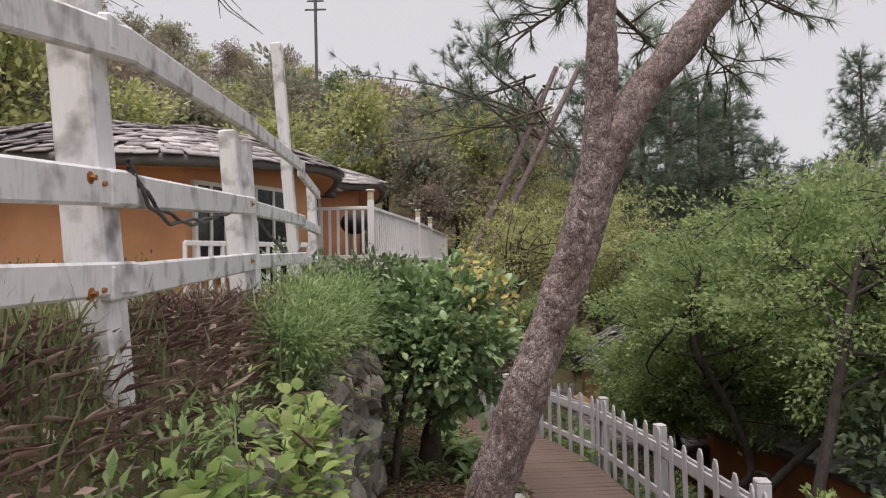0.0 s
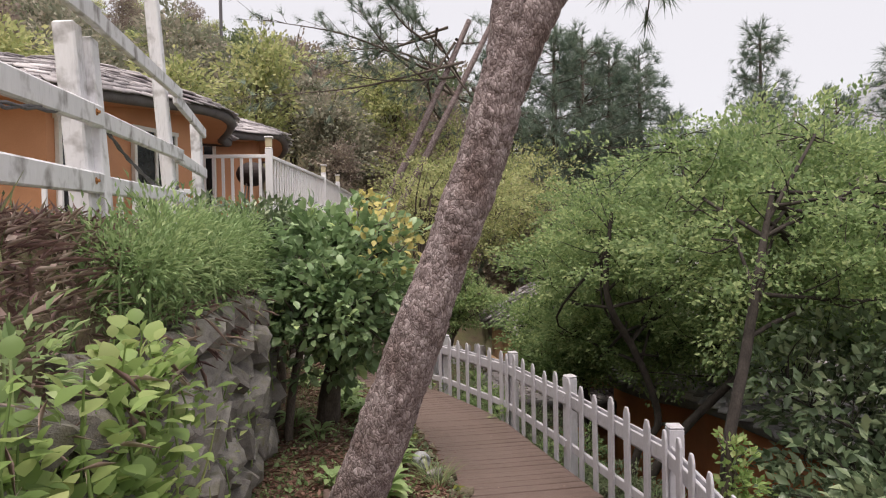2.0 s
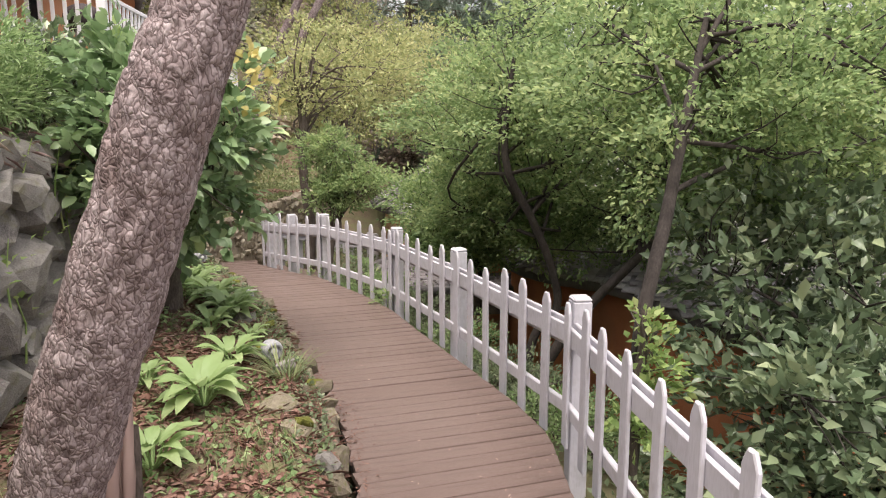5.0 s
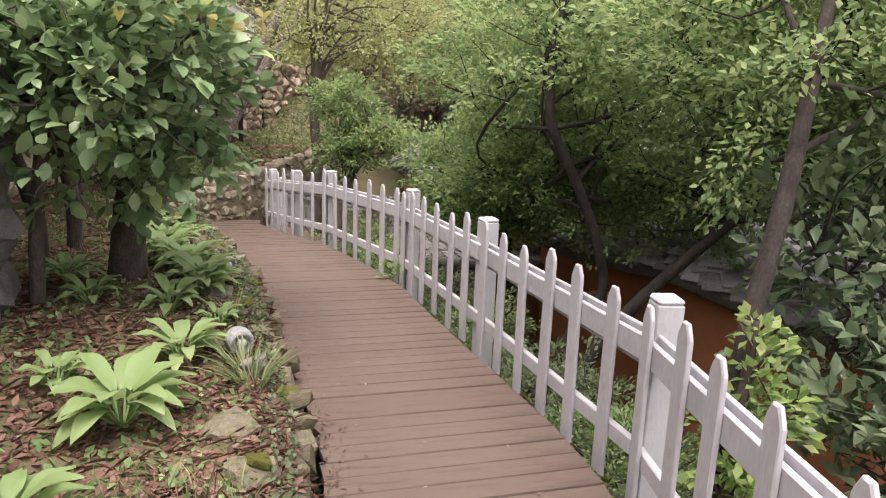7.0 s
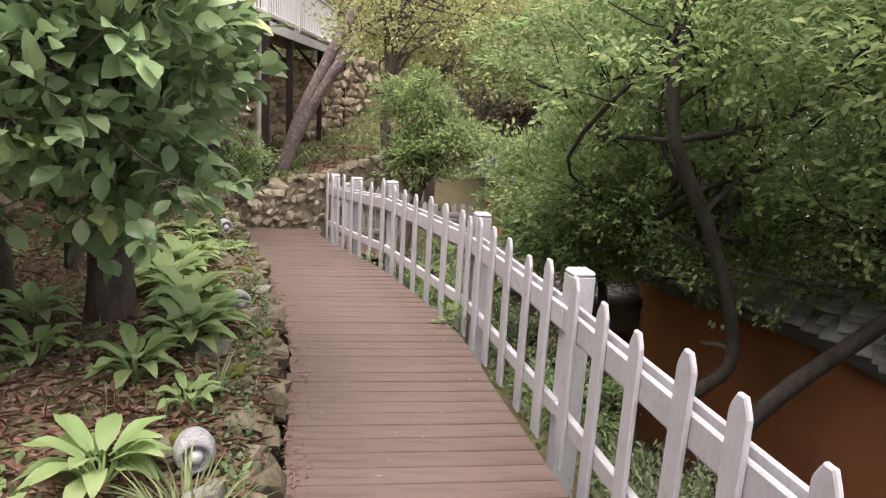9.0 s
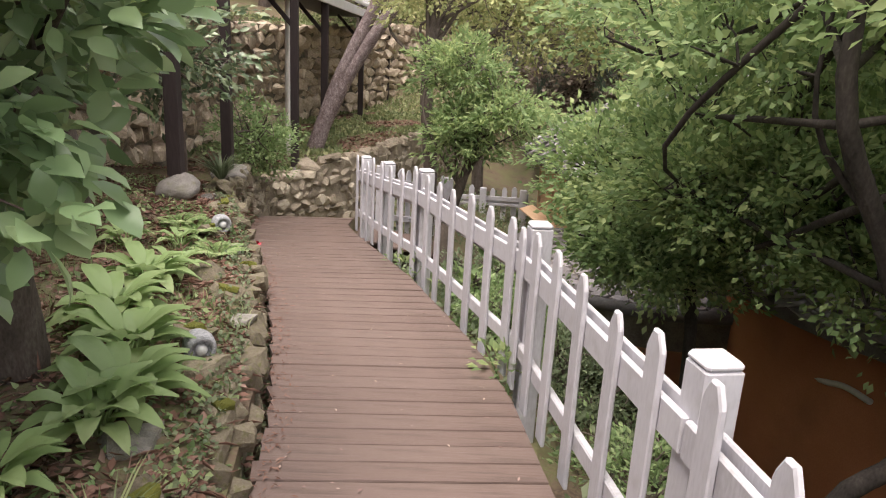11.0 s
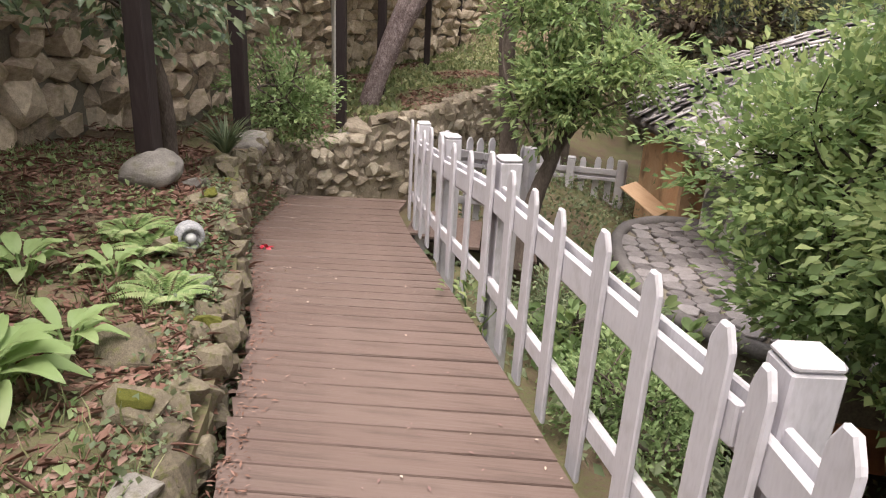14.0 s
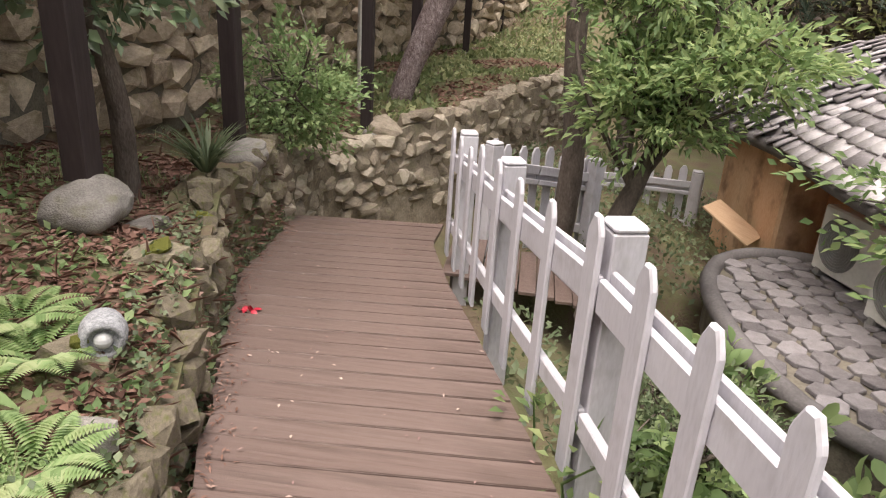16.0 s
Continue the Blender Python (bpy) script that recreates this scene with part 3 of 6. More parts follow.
def tree(name, label, category, trunk, radii, crown, leaf, leaf_size, bark="bark", material="spring", clumps=120, per=60, spread=0.3, seed=1, template=SMALL_LEAF,
         width=0.5, limbs=14, hollow=0.55, seg=10, group="", floor=None, extra=None):
    """A tree: tapered trunk, limbs that reach into the crown, twigs, and a crown of many single leaves."""
    rs = np.random.RandomState(seed)
    base = np.asarray(trunk[0], float)
    t = thing(name, label, category, base, group)
    pts = curve_pts(trunk, 26)
    rad = np.interp(np.linspace(0, 1, 26), np.linspace(0, 1, len(radii)), radii)
    chunks = [tube_data(pts - base, rad, seg, 0.05, seed)]
    cs, at, way = [], [], []
    for i, (centre, rr) in enumerate(crown):
        c, a, w = clump_points(centre, rr, clumps, per, spread, seed * 13 + i, hollow, floor)
        cs.append(c), at.append(a), way.append(w)
    cs, at, way = np.concatenate(cs), np.concatenate(at), np.concatenate(way)
    part("trunk", joined("trunk", chunks), bark, t)
    lim = []
    pick = rs.choice(len(cs), min(limbs, len(cs)), replace=False)
    ends = []
    for k in pick:
        s = pts[rs.randint(15, 25)]
        e = cs[k]
        mid = (s + e) / 2 + rs.normal(0, 0.12, 3) * np.linalg.norm(e - s)
        line = curve_pts([s, mid, e], 9)
        L = np.linalg.norm(e - s)
        lim.append(tube_data(line - base, np.linspace(min(0.5 * rad[-1] + 0.012, 0.034), 0.006, 9), 6))
        ends.append(line)
    allp = np.concatenate(ends)
    for k in range(len(cs)):
        if k % 2:
            continue
        j = np.argmin(np.linalg.norm(allp - cs[k], axis=1))
        line = curve_pts([allp[j], (allp[j] + cs[k]) / 2 + rs.normal(0, 0.06, 3), cs[k] + rs.normal(0, 0.05, 3)], 5)
        lim.append(tube_data(line - base, np.linspace(0.009, 0.003, 5), 4))
    part("branchwork", joined("branchwork", lim), bark, t, "", "stuff")
    sz = leaf_size * rs.uniform(0.6, 1.25, len(at))
    part("crown", mesh_of("crown", *leaves(template, at - base, way + rs.normal(0, 0.5, way.shape) + np.array([0, 0, 0.15]), sz, width, seed, 0.7)), material, t)
    if extra:
        part("young_foliage", mesh_of("young_foliage", *leaves(template, np.asarray(extra) - base, rs.normal(0, 1, (len(extra), 3)) + np.array([0.3, 0, 0.6]), leaf_size * 0.7, width, seed + 5)), "yellow", t, "yellow young leaves")
    return t


# ---- the plan ----
LEFT_Y = [-2, 3.0, 4.0, 4.8, 5.3, 6.2, 7.1, 8.0, 8.85, 10.1, 11.1, 12.4, 13.1, 14.75]
LEFT_X = [-0.6, 0.3, 0.75, 1.02, 1.12, 1.12, 1.0, 0.92, 0.82, 0.55, 0.28, -0.2, -0.45, -0.67]
FENCE_Y = [-2, 3.3, 4.2, 4.9, 5.55, 6.1, 7.05, 8.35, 9.04, 9.8, 10.5, 10.85, 11.5, 12.0, 12.8, 13.4, 14.3]
FENCE_X = [1.6, 2.06, 2.2, 2.29, 2.46, 2.45, 2.33, 2.19, 2.13, 1.98, 1.77, 1.66, 1.46, 1.32, 1.08, 0.89, 0.66]
DECK_Y = [3, 7, 8.5, 10, 11.3, 12, 13, 14.8]
DECK_Z = [0.13, 0.12, 0.09, 0.06, 0.03, -0.05, -0.15, -0.32]


def left_x(y):
    return np.interp(y, LEFT_Y, LEFT_X)


def fence_x(y):
    return np.interp(y, FENCE_Y, FENCE_X)


def deck_z(y):
    return np.interp(y, DECK_Y, DECK_Z)


def wall_x(y):
    return np.interp(y, [-3, 7.7, 8.1, 12, 16, 20, 24, 27.5, 30], [-0.95, -0.95, -2.3, -2.5, -2.75, -2.25, -0.85, 0.95, 3.9])


def rim_x(y):
    return np.interp(y, [14.9, 15.9, 16.3, 16.75, 17.1, 17.5, 19.3, 21.3, 26], [-0.85, -0.92, -0.8, -0.45, -0.25, 0.08, 0.75, 1.6, 3.0])


def sstep(a, b, v):
    t = np.clip((v - a) / (b - a), 0, 1)
    return t * t * (3 - 2 * t)


def ground_z(x, y):
    """Height of the ground: bed beside the deck, terrace above the stone wall, slope below the fence, wooded hill behind."""
    x, y = np.asarray(x, float), np.asarray(y, float)
    L, F, D, W = left_x(y), fence_x(y), deck_z(y), wall_x(y)
    bed = np.interp(L - x, [0, 0.04, 0.13, 0.3, 1.2, 3], [-0.3, -0.25, 0.16, 0.22, 0.28, 0.3]) + D
    bed = bed + 0.22 * sstep(10.8, 12.3, y)
    z = np.where(x < L, bed, D - 0.42)
    start = np.interp(y, [-2, 0, 1.85, 3.3, 4.2, 5.0], [1.35, 1.3, 0.5, 0.08, -0.3, -3.0])
    z = np.where((x > -1.2) & (x < F + 0.3), np.maximum(z, start), z)
    slope = np.maximum(D, start) - 0.42 - 1.75 * sstep(0.1, 3.2, x - F)
    z = np.where(x > F + 0.02, slope, z)
    # yard past the end of the deck
    rim = rim_x(y)
    far = np.where(x < rim, np.interp(y, [14.8, 16.3, 16.8, 17.5, 19, 24], [0.06, -0.08, 0.0, 0.12, 0.2, 0.4]), -1.2 + 0.45 * sstep(0.6, 0.9, x) - 0.6 * sstep(2.0, 4.5, x))
    z = z + (far - z) * sstep(14.85, 14.95, y)
    z = np.where((y > 14.3) & (y <= 14.95) & (x < -0.8), np.interp(y, [14.3, 14.95], [0.35, 0.05]), z)
    # terrace
    ter = 2.0 + 0.52 * sstep(0.0, 0.34, W - x)
    z = np.where(x < W, np.maximum(z, z + (ter - z) * sstep(0.0, 0.12, W - x)), z)
    # hill
    r = np.hypot(x, y)
    az = np.degrees(np.arctan2(x, np.maximum(y, 0.01)))
    a = np.interp(az, [-90, -50, -25, -5, 8, 20, 35, 60], [0.42, 0.47, 0.44, 0.30, 0.18, 0.06, -0.01, -0.05])
    hill = np.clip(r - 26, 0, 60) * a + np.clip(r - 86, 0, 1000) * np.minimum(a, 0) * 0.3 - np.clip(r - 100, 0, 200) * 0.1 * (a > 0.02)
    z = z + sstep(24, 32, r) * (np.where(x < rim + 2, 2.4, -1.2) - z) * (y > 0) + hill
    return z


# ---- ground sheet ----
gx = np.concatenate([np.linspace(-400, -40, 16), np.linspace(-38, -8.5, 26), np.arange(-8, 8, 0.09), np.linspace(8, 38, 34), np.linspace(42, 400, 16)])
gy = np.concatenate([np.linspace(-60, -5, 10), np.arange(-4, 20, 0.11), np.arange(20, 34, 0.4), np.linspace(34.5, 95, 40), np.linspace(100, 600, 14)])
X, Y = np.meshgrid(gx, gy, indexing="ij")
Z = ground_z(X, Y)
rough = np.random.RandomState(3).normal(0, 0.016, Z.shape)
Z = Z + rough * ((np.abs(X) < 9) & (Y < 34))
ii, jj = np.meshgrid(np.arange(len(gx) - 1), np.arange(len(gy) - 1), indexing="ij")
gf = np.stack([ii * len(gy) + jj, (ii + 1) * len(gy) + jj, (ii + 1) * len(gy) + jj + 1, ii * len(gy) + jj + 1], -1).reshape(-1, 4)
ground = part("ground", mesh_of("ground", np.stack([X, Y, Z], -1).reshape(-1, 3), gf, True), "soil", None)
tagged(ground, "brown leaf-littered soil with patches of green", "ground", kind="structure")

# far mountain, its haze painted into the surface colour
mx = np.linspace(-200, 3200, 60)
prof = 600 * np.exp(-((mx - 1900) / 900.0) ** 2) + 16 * np.sin(mx / 70.0) + 9 * np.sin(mx / 31.0)
mv = np.concatenate([np.stack([mx, np.full(60, 1500.0), np.full(60, -60.0)], 1), np.stack([mx, np.full(60, 1560.0), prof], 1)])
mfc = np.array([(i, i + 1, 61 + i, 60 + i) for i in range(59)])
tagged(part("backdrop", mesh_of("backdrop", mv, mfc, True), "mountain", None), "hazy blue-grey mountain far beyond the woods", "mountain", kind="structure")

# ---- deck ----
deck = thing("boardwalk", "weathered reddish-brown wooden boardwalk beside a picket fence", "boardwalk", (1.5, 8, 0))


def in_parent(me_verts, ob):
    return np.asarray(me_verts, float) - np.array(ob.location)


def plank(y0, y1, skew):
    g = 0.0035
    rs = np.random.RandomState(int(y0 * 1000))
    a0, a1 = left_x(y0) + 0.0 + rs.uniform(-0.02, 0.02), fence_x(y0 + skew) - 0.09
    b0, b1 = left_x(y1) + rs.uniform(-0.02, 0.02), fence_x(y1 + skew) - 0.09
    base = np.array([(a0, y0 + g), (a1, y0 + skew + g), (b1, y1 + skew - g), (b0, y1 - g)])
    dz = rs.uniform(-0.003, 0.003)
    z = deck_z(base[:, 1]) + dz
    c = base.mean(0)
    top = np.column_stack([c + (base - c) * np.array([0.999, 0.965]), z])
    mid = np.column_stack([base, z - 0.006])
    low = np.column_stack([base, z - 0.035])
    v = np.concatenate([top, mid, low])
    f = [(0, 1, 2, 3)]
    for r in (0, 4):
        for k in range(4):
            f.append((r + k, r + 4 + k, r + 4 + (k + 1) % 4, r + (k + 1) % 4))
    f.append((11, 10, 9, 8))
    f = [tuple(reversed(q)) if i and i < 9 else q for i, q in enumerate(f)]
    f = [q if i == 0 or i == 9 else tuple(reversed(q)) for i, q in enumerate(f)]
    me = mesh_of("plank", in_parent(v, deck), f)
    return me


ys = 3.0
while ys < 14.7:
    w = 0.142
    part("plank", plank(ys, min(ys + w, 14.75), 0.05 + 0.1 * sstep(9.5, 13, ys)), "plank", deck)
    ys += w
for side in (0.06, 0.5, 0.94):
    line = []
    for y in np.linspace(3.1, 14.4, 30):
        x = left_x(y) * (1 - side) + (fence_x(y) - 0.1) * side
        line.append((x, y, deck_z(y) - 0.11))
    v, f = tube_data(in_parent(line, deck), 0.07, 4)
    part("joist", mesh_of("joist", v, f), "joist", deck, "dark timber joist")
# ramp that goes on down beyond the fence end
ramp_deck = thing("ramp", "brown plank ramp leading down past the fence", "ramp", (1.2, 14.4, -0.4))
for k in range(9):
    x0 = 0.75 + k * 0.142
    part("plank", box((0.132, 0.85, 0.03), Matrix.Translation((x0 - 1.2, 0.05 + 0.03 * k, -0.0 - 0.035 * k))), "plank", ramp_deck)
part("joist", beam((-0.5, 0, -0.1), (0.85, 0.3, -0.42), 0.1, 0.1), "joist", ramp_deck)
# steps where the walk begins
steps = thing("garden_steps", "plain brown timber steps down to the boardwalk", "steps", (0.6, 1.5, 0.6))
for k in range(7):
    y = 0.1 + 0.44 * k
    z = float(np.interp(y, [0, 1.85, 3.3], [1.3, 0.5, 0.08])) + 0.05
    part("tread", box((1.1, 0.42, 0.08), Matrix.Translation((0.55 + 0.1 * k - 0.6, y - 1.5, z - 0.6))), "plank", steps)


# ---- picket fence ----
def picket_mesh(w, h, t, seed):
    """A board with a pointed, rounded head and eased edges."""
    rs = np.random.RandomState(seed)
    k = rs.uniform(-0.006, 0.006)
    prof = [(-w / 2, 0), (w / 2, 0), (w / 2, h - 0.05), (w * 0.44, h - 0.036), (w * 0.2 + k, h), (-w * 0.2 + k, h), (-w * 0.44, h - 0.036), (-w / 2, h - 0.05)]
    n = len(prof)
    e = 0.005
    v = []
    for d, s in ((-t / 2, e), (-t / 2 + e, 0), (t / 2 - e, 0), (t / 2, e)):
        for x, z in prof:
            v.append((x - math.copysign(s, x), d, z - (s if z > h / 2 else -s)))
    f = [tuple(range(n)), tuple(reversed(range(3 * n, 4 * n)))]
    for r in range(3):
        for i in range(n):
            f.append((r * n + (i + 1) % n, r * n + i, (r + 1) * n + i, (r + 1) * n + (i + 1) % n))
    return mesh_of("picket", v, f)


PICKETS = [picket_mesh(0.086 + 0.004 * k, 0.80 + 0.012 * k, 0.022, k) for k in range(4)]
for p in PICKETS:
    p.materials.append(M["white"])


def post_bm(w, h, m, cap=0.03):
    bm = bmesh.new()
    box_bm(bm, (w, w, h), m @ Matrix.Translation((0, 0, h / 2)), 0.006)
    box_bm(bm, (w * 1.005, w * 1.005, cap), m @ Matrix.Translation((0, 0, h + cap / 2 - 0.003)), 0.012)
    return bm


def picket_fence(line, base, label, start_seed, posts, pickets, height=0.88):
    """line: plan points of the rails' ends; pickets on the walk's side at their own distances along y or x, square posts behind."""
    t = thing("picket_fence", label, "fence", (line[0][0], line[0][1], base(line[0])))
    o = Vector(t.location)
    n = start_seed
    pts = [Vector((p[0], p[1], base(p))) for p in line]

    def along(at):
        """Place and heading of the point whose distance along the line is the given share."""
        for a, b in zip(pts, pts[1:]):
            L = (b - a).length
            if at <= L or b is pts[-1]:
                return a + (b - a) * (at / L), (b - a).normalized()
            at -= L

    for i, at in enumerate(posts):
        p, d = along(at)
        out = Vector((d.y, -d.x, 0)).normalized()
        p = p - Vector((0, 0, 0.45)) + out * 0.1
        ang = math.atan2(d.y, d.x)
        part("post", post_bm(0.118, 0.45 + height * 0.985, Matrix.Translation(p - o) @ Matrix.Rotation(ang + 0.02 * (i % 3 - 1), 4, "Z")), "white", t)
    for a, b in zip(pts, pts[1:]):
        d = (b - a).normalized()
        out = Vector((d.y, -d.x, 0)).normalized()
        for name, z, h, w, off in (("rail", height * 0.745, 0.12, 0.026, 0.026), ("rail", height * 0.2, 0.085, 0.036, 0.031), ("cap_rail", height * 0.745 + 0.042, 0.085, 0.022, 0.062), ("back_rail", height * 0.745 - 0.07, 0.05, 0.02, 0.058)):
            lift = out * off + Vector((0, 0, z)) - o
            part(name, beam(a + lift + d * 0.006, b + lift - d * 0.006, w, h), "white", t)
    for at in pickets:
        p, d = along(at)
        ob = part("picket", PICKETS[n % 4], None, t)
        lean = 0.012 * math.sin(n * 2.7)
        ob.matrix_basis = Matrix.Translation(p - o + Vector((0, 0, -0.055 + 0.008 * math.sin(n * 1.9)))) @ Matrix.Rotation(math.atan2(d.y, d.x), 4, "Z") @ Matrix.Rotation(lean, 4, "Y") @ Matrix.Diagonal((1, 1, (height + 0.045) / 0.80, 1))
        n += 1
    return t


def on_deck(p):
    return float(deck_z(p[1]))


# the fence bends a little at each post; boards stand about a third of a metre apart
RAIL_Y = [2.75, 5.58, 7.55, 9.42, 11.5, 12.9, 14.3]
BOARD_Y = [2.85, 3.2, 3.53, 3.86, 4.2, 4.55, 4.9, 5.16, 5.5, 5.81, 6.13, 6.44, 6.76, 7.08, 7.39, 7.73, 8.04, 8.38, 8.73, 9.04, 9.33, 9.5, 9.83, 10.17, 10.53, 10.86, 11.16, 11.54, 11.96, 12.4, 12.8, 13.2, 13.54, 13.87, 14.2]
main_line = [(float(fence_x(y)), y) for y in RAIL_Y]
run = np.r_[0, np.cumsum([math.hypot(b[0] - a[0], b[1] - a[1]) for a, b in zip(main_line, main_line[1:])])]


def run_at(ys):
    return [float(v) for v in np.interp(ys, RAIL_Y, run)]


picket_fence(main_line, on_deck, "white-painted wooden picket fence along the boardwalk", 0, run_at([2.9, 5.58, 7.58, 9.36, 11.55, 12.9, 14.15]), run_at(BOARD_Y))
picket_fence([(0.86, 15.1), (1.3, 15.5), (1.86, 16.0)], lambda p: -0.42 - 0.27 * (p[0] - 0.6), "white picket fence on the far side of the ramp", 3, (0.02, 1.3), [0.1 + 0.168 * k for k in range(8)])
picket_fence([(1.9, 18.2), (2.6, 18.2), (3.4, 18.1)], lambda p: -1.25, "low white picket fence beside the orange house", 5, (0.05, 0.72, 1.45), [0.1 + 0.2 * k for k in range(8)])


# ---- stones ----
def rock_mesh(seed, flat=1.0):
    rs = np.random.RandomState(seed)
    bm = bmesh.new()
    for _ in range(24):
        d = rs.normal(size=3)
        d /= np.abs(d).max() ** 0.9 * np.linalg.norm(d) ** 0.1
        bm.verts.new(d * np.array([0.5, 0.5, 0.5 * flat]) * rs.uniform(0.85, 1.05))
    g = bmesh.ops.convex_hull(bm, input=bm.verts)
    bmesh.ops.delete(bm, geom=[v for v in bm.verts if not v.link_faces], context="VERTS")
    me = bpy.data.meshes.new("stone")
    bm.to_mesh(me)
    bm.free()
    return me


ROCKS = {k: [rock_mesh(s + 40) for s in range(14)] for k in ("stone", "warm_stone", "rubble", "mossy_stone")}
for k, ms in ROCKS.items():
    for me in ms:
        me.materials.append(M[k])
MOSSY = [rock_mesh(90 + s) for s in range(3)]
for me in MOSSY:
    me.materials.append(M["moss"])


def boulder_mesh(seed):
    """A weathered boulder: a ball pushed in and out by coarse and fine noise, flat beneath."""
    bm = bmesh.new()
    bmesh.ops.create_icosphere(bm, subdivisions=4, radius=0.5)
    for v in bm.verts:
        k = 1 + 0.22 * noise.noise(v.co * 2.3 + Vector((seed, 0, 0))) + 0.07 * noise.noise(v.co * 7 + Vector((0, seed, 0)))
        v.co = Vector((v.co.x * k, v.co.y * k, max(v.co.z * k, -0.34)))
    for f in bm.faces:
        f.smooth = True
    me = bpy.data.meshes.new("boulder")
    bm.to_mesh(me)
    bm.free()
    me.materials.append(M["stone"])
    return me


BOULDERS = [boulder_mesh(s) for s in range(6)]


def place_rock(parent, at, size, seed, kind="stone", name="stone", turn=None, meshes=None):
    rs = random.Random(seed)
    ms = meshes or ROCKS[kind]
    ob = part(name, ms[seed % len(ms)], None, parent)
    e = Euler((rs.uniform(-0.3, 0.3), rs.uniform(-0.3, 0.3), turn + rs.uniform(-0.35, 0.35) if turn is not None else rs.uniform(0, 6.28)))
    loc = Vector(at) - (parent.location if parent else Vector())
    ob.matrix_basis = Matrix.LocRotScale(loc, e, Vector(size))
    return ob


def stone_wall(name, label, line, low, high, kind, size, seed, depth=0.3, back=True, face=0.18, fill="mortar"):
    """A dry wall of single stones laid in rough courses along a plan line; low, high: heights along it."""
    rs = np.random.RandomState(seed)
    t = thing(name, label, "stone wall", (*line[0], low[0]), kind="structure")
    line = np.asarray(line, float)
    seglen = np.r_[0, np.cumsum(np.linalg.norm(np.diff(line, axis=0), axis=1))]
    total = seglen[-1]

    def at(s):
        return np.array([np.interp(s, seglen, line[:, 0]), np.interp(s, seglen, line[:, 1])])

    n = 0
    z_off = 0.0
    hmax = max(b - a for a, b in zip(low, high))
    while z_off < hmax:
        ch = size * rs.uniform(0.7, 1.15)
        s = rs.uniform(-0.2, 0.1) * size
        while s < total:
            w = size * rs.uniform(0.8, 1.9)
            c = at(s + w / 2)
            lo, hi = np.interp(s, seglen, low), np.interp(s, seglen, high)
            z = lo + z_off + ch / 2
            if z < hi + 0.02:
                d = at(s + w / 2 + 0.05) - at(s + w / 2 - 0.05)
                ang = math.atan2(d[1], d[0])
                nrm = np.array([d[1], -d[0]]) / (np.linalg.norm(d) + 1e-9)
                c = c + nrm * rs.uniform(-0.07, 0.05)
                place_rock(t, (c[0], c[1], z + rs.uniform(-0.03, 0.03)), (w * 1.22, depth * rs.uniform(0.8, 1.3), ch * rs.uniform(1.1, 1.4)), seed * 1000 + n, kind, turn=ang)
                n += 1
            s += w
        z_off += ch
    if back:
        v, f = [], []
        for i, (p, lo, hi) in enumerate(zip(line, low, high)):
            j = min(i, len(line) - 2)
            d = line[j + 1] - line[j]
            nrm = np.array([d[1], -d[0]]) / np.linalg.norm(d)
            for off in (depth * face, -0.25):
                q = p + nrm * off
                v += [(q[0], q[1], lo - 0.2), (q[0], q[1], hi - 0.03)]
        for i in range(len(line) - 1):
            a, b = i * 4, i * 4 + 4
            f += [(a, b, b + 1, a + 1), (a + 1, b + 1, b + 3, a + 3), (a + 3, b + 3, b + 2, a + 2), (a + 2, b + 2, b, a)]
        f += [(0, 1, 3, 2), (len(v) - 4, len(v) - 2, len(v) - 1, len(v) - 3)]
        part("core", mesh_of("core", np.asarray(v) - np.array(t.location), f), fill, t, "dark earth between the stones")
    return t


stone_wall("wall_terrace", "rough grey fieldstone retaining wall with moss and vines", [(-0.92, 1.5), (-0.9, 4.2), (-0.87, 6.2), (-0.86, 7.75), (-1.0, 8.05), (-1.7, 8.15), (-2.3, 8.25)],
           [0.9, 0.2, 0.2, 0.2, 0.25, 0.3, 0.3], [1.9, 1.95, 2.0, 2.05, 2.05, 2.1, 2.1], "stone", 0.25, 5, 0.34, face=0.04)
stone_wall("wall_back", "tall rough stone retaining wall under the terrace", [(-2.25, 8.3), (-2.45, 12), (-2.7, 16), (-2.2, 20), (-0.8, 24), (1.0, 27.5), (4.0, 30)], [0.3, 0.35, 0.1, 0.2, 0.4, 0.4, 0.0], [2.3, 2.3, 2.3, 2.4, 2.6, 2.8, 3.0], "warm_stone", 0.26, 6, 0.34, face=0.14, fill="mortar")
stone_wall("wall_yard", "low warm-coloured rubble wall edging the yard", [(-0.74, 14.5), (-0.8, 14.9), (-0.87, 15.9), (-0.74, 16.32)], [-0.4, -0.5, -0.7, -0.8], [0.3, 0.1, -0.06, -0.06], "rubble", 0.13, 7, 0.2, face=0.3, fill="rubble")
stone_wall("wall_rim", "dry rubble wall under the planted yard", [(-0.76, 16.3), (-0.4, 16.75), (-0.2, 17.1), (0.13, 17.5), (0.8, 19.3), (1.65, 21.3), (3.05, 26)], [-1.0, -1.0, -1.0, -1.0, -0.9, -0.8, -0.6], [-0.02, 0.03, 0.1, 0.16, 0.22, 0.28, 0.42], "rubble", 0.15, 8, 0.24, face=0.28, fill="rubble")
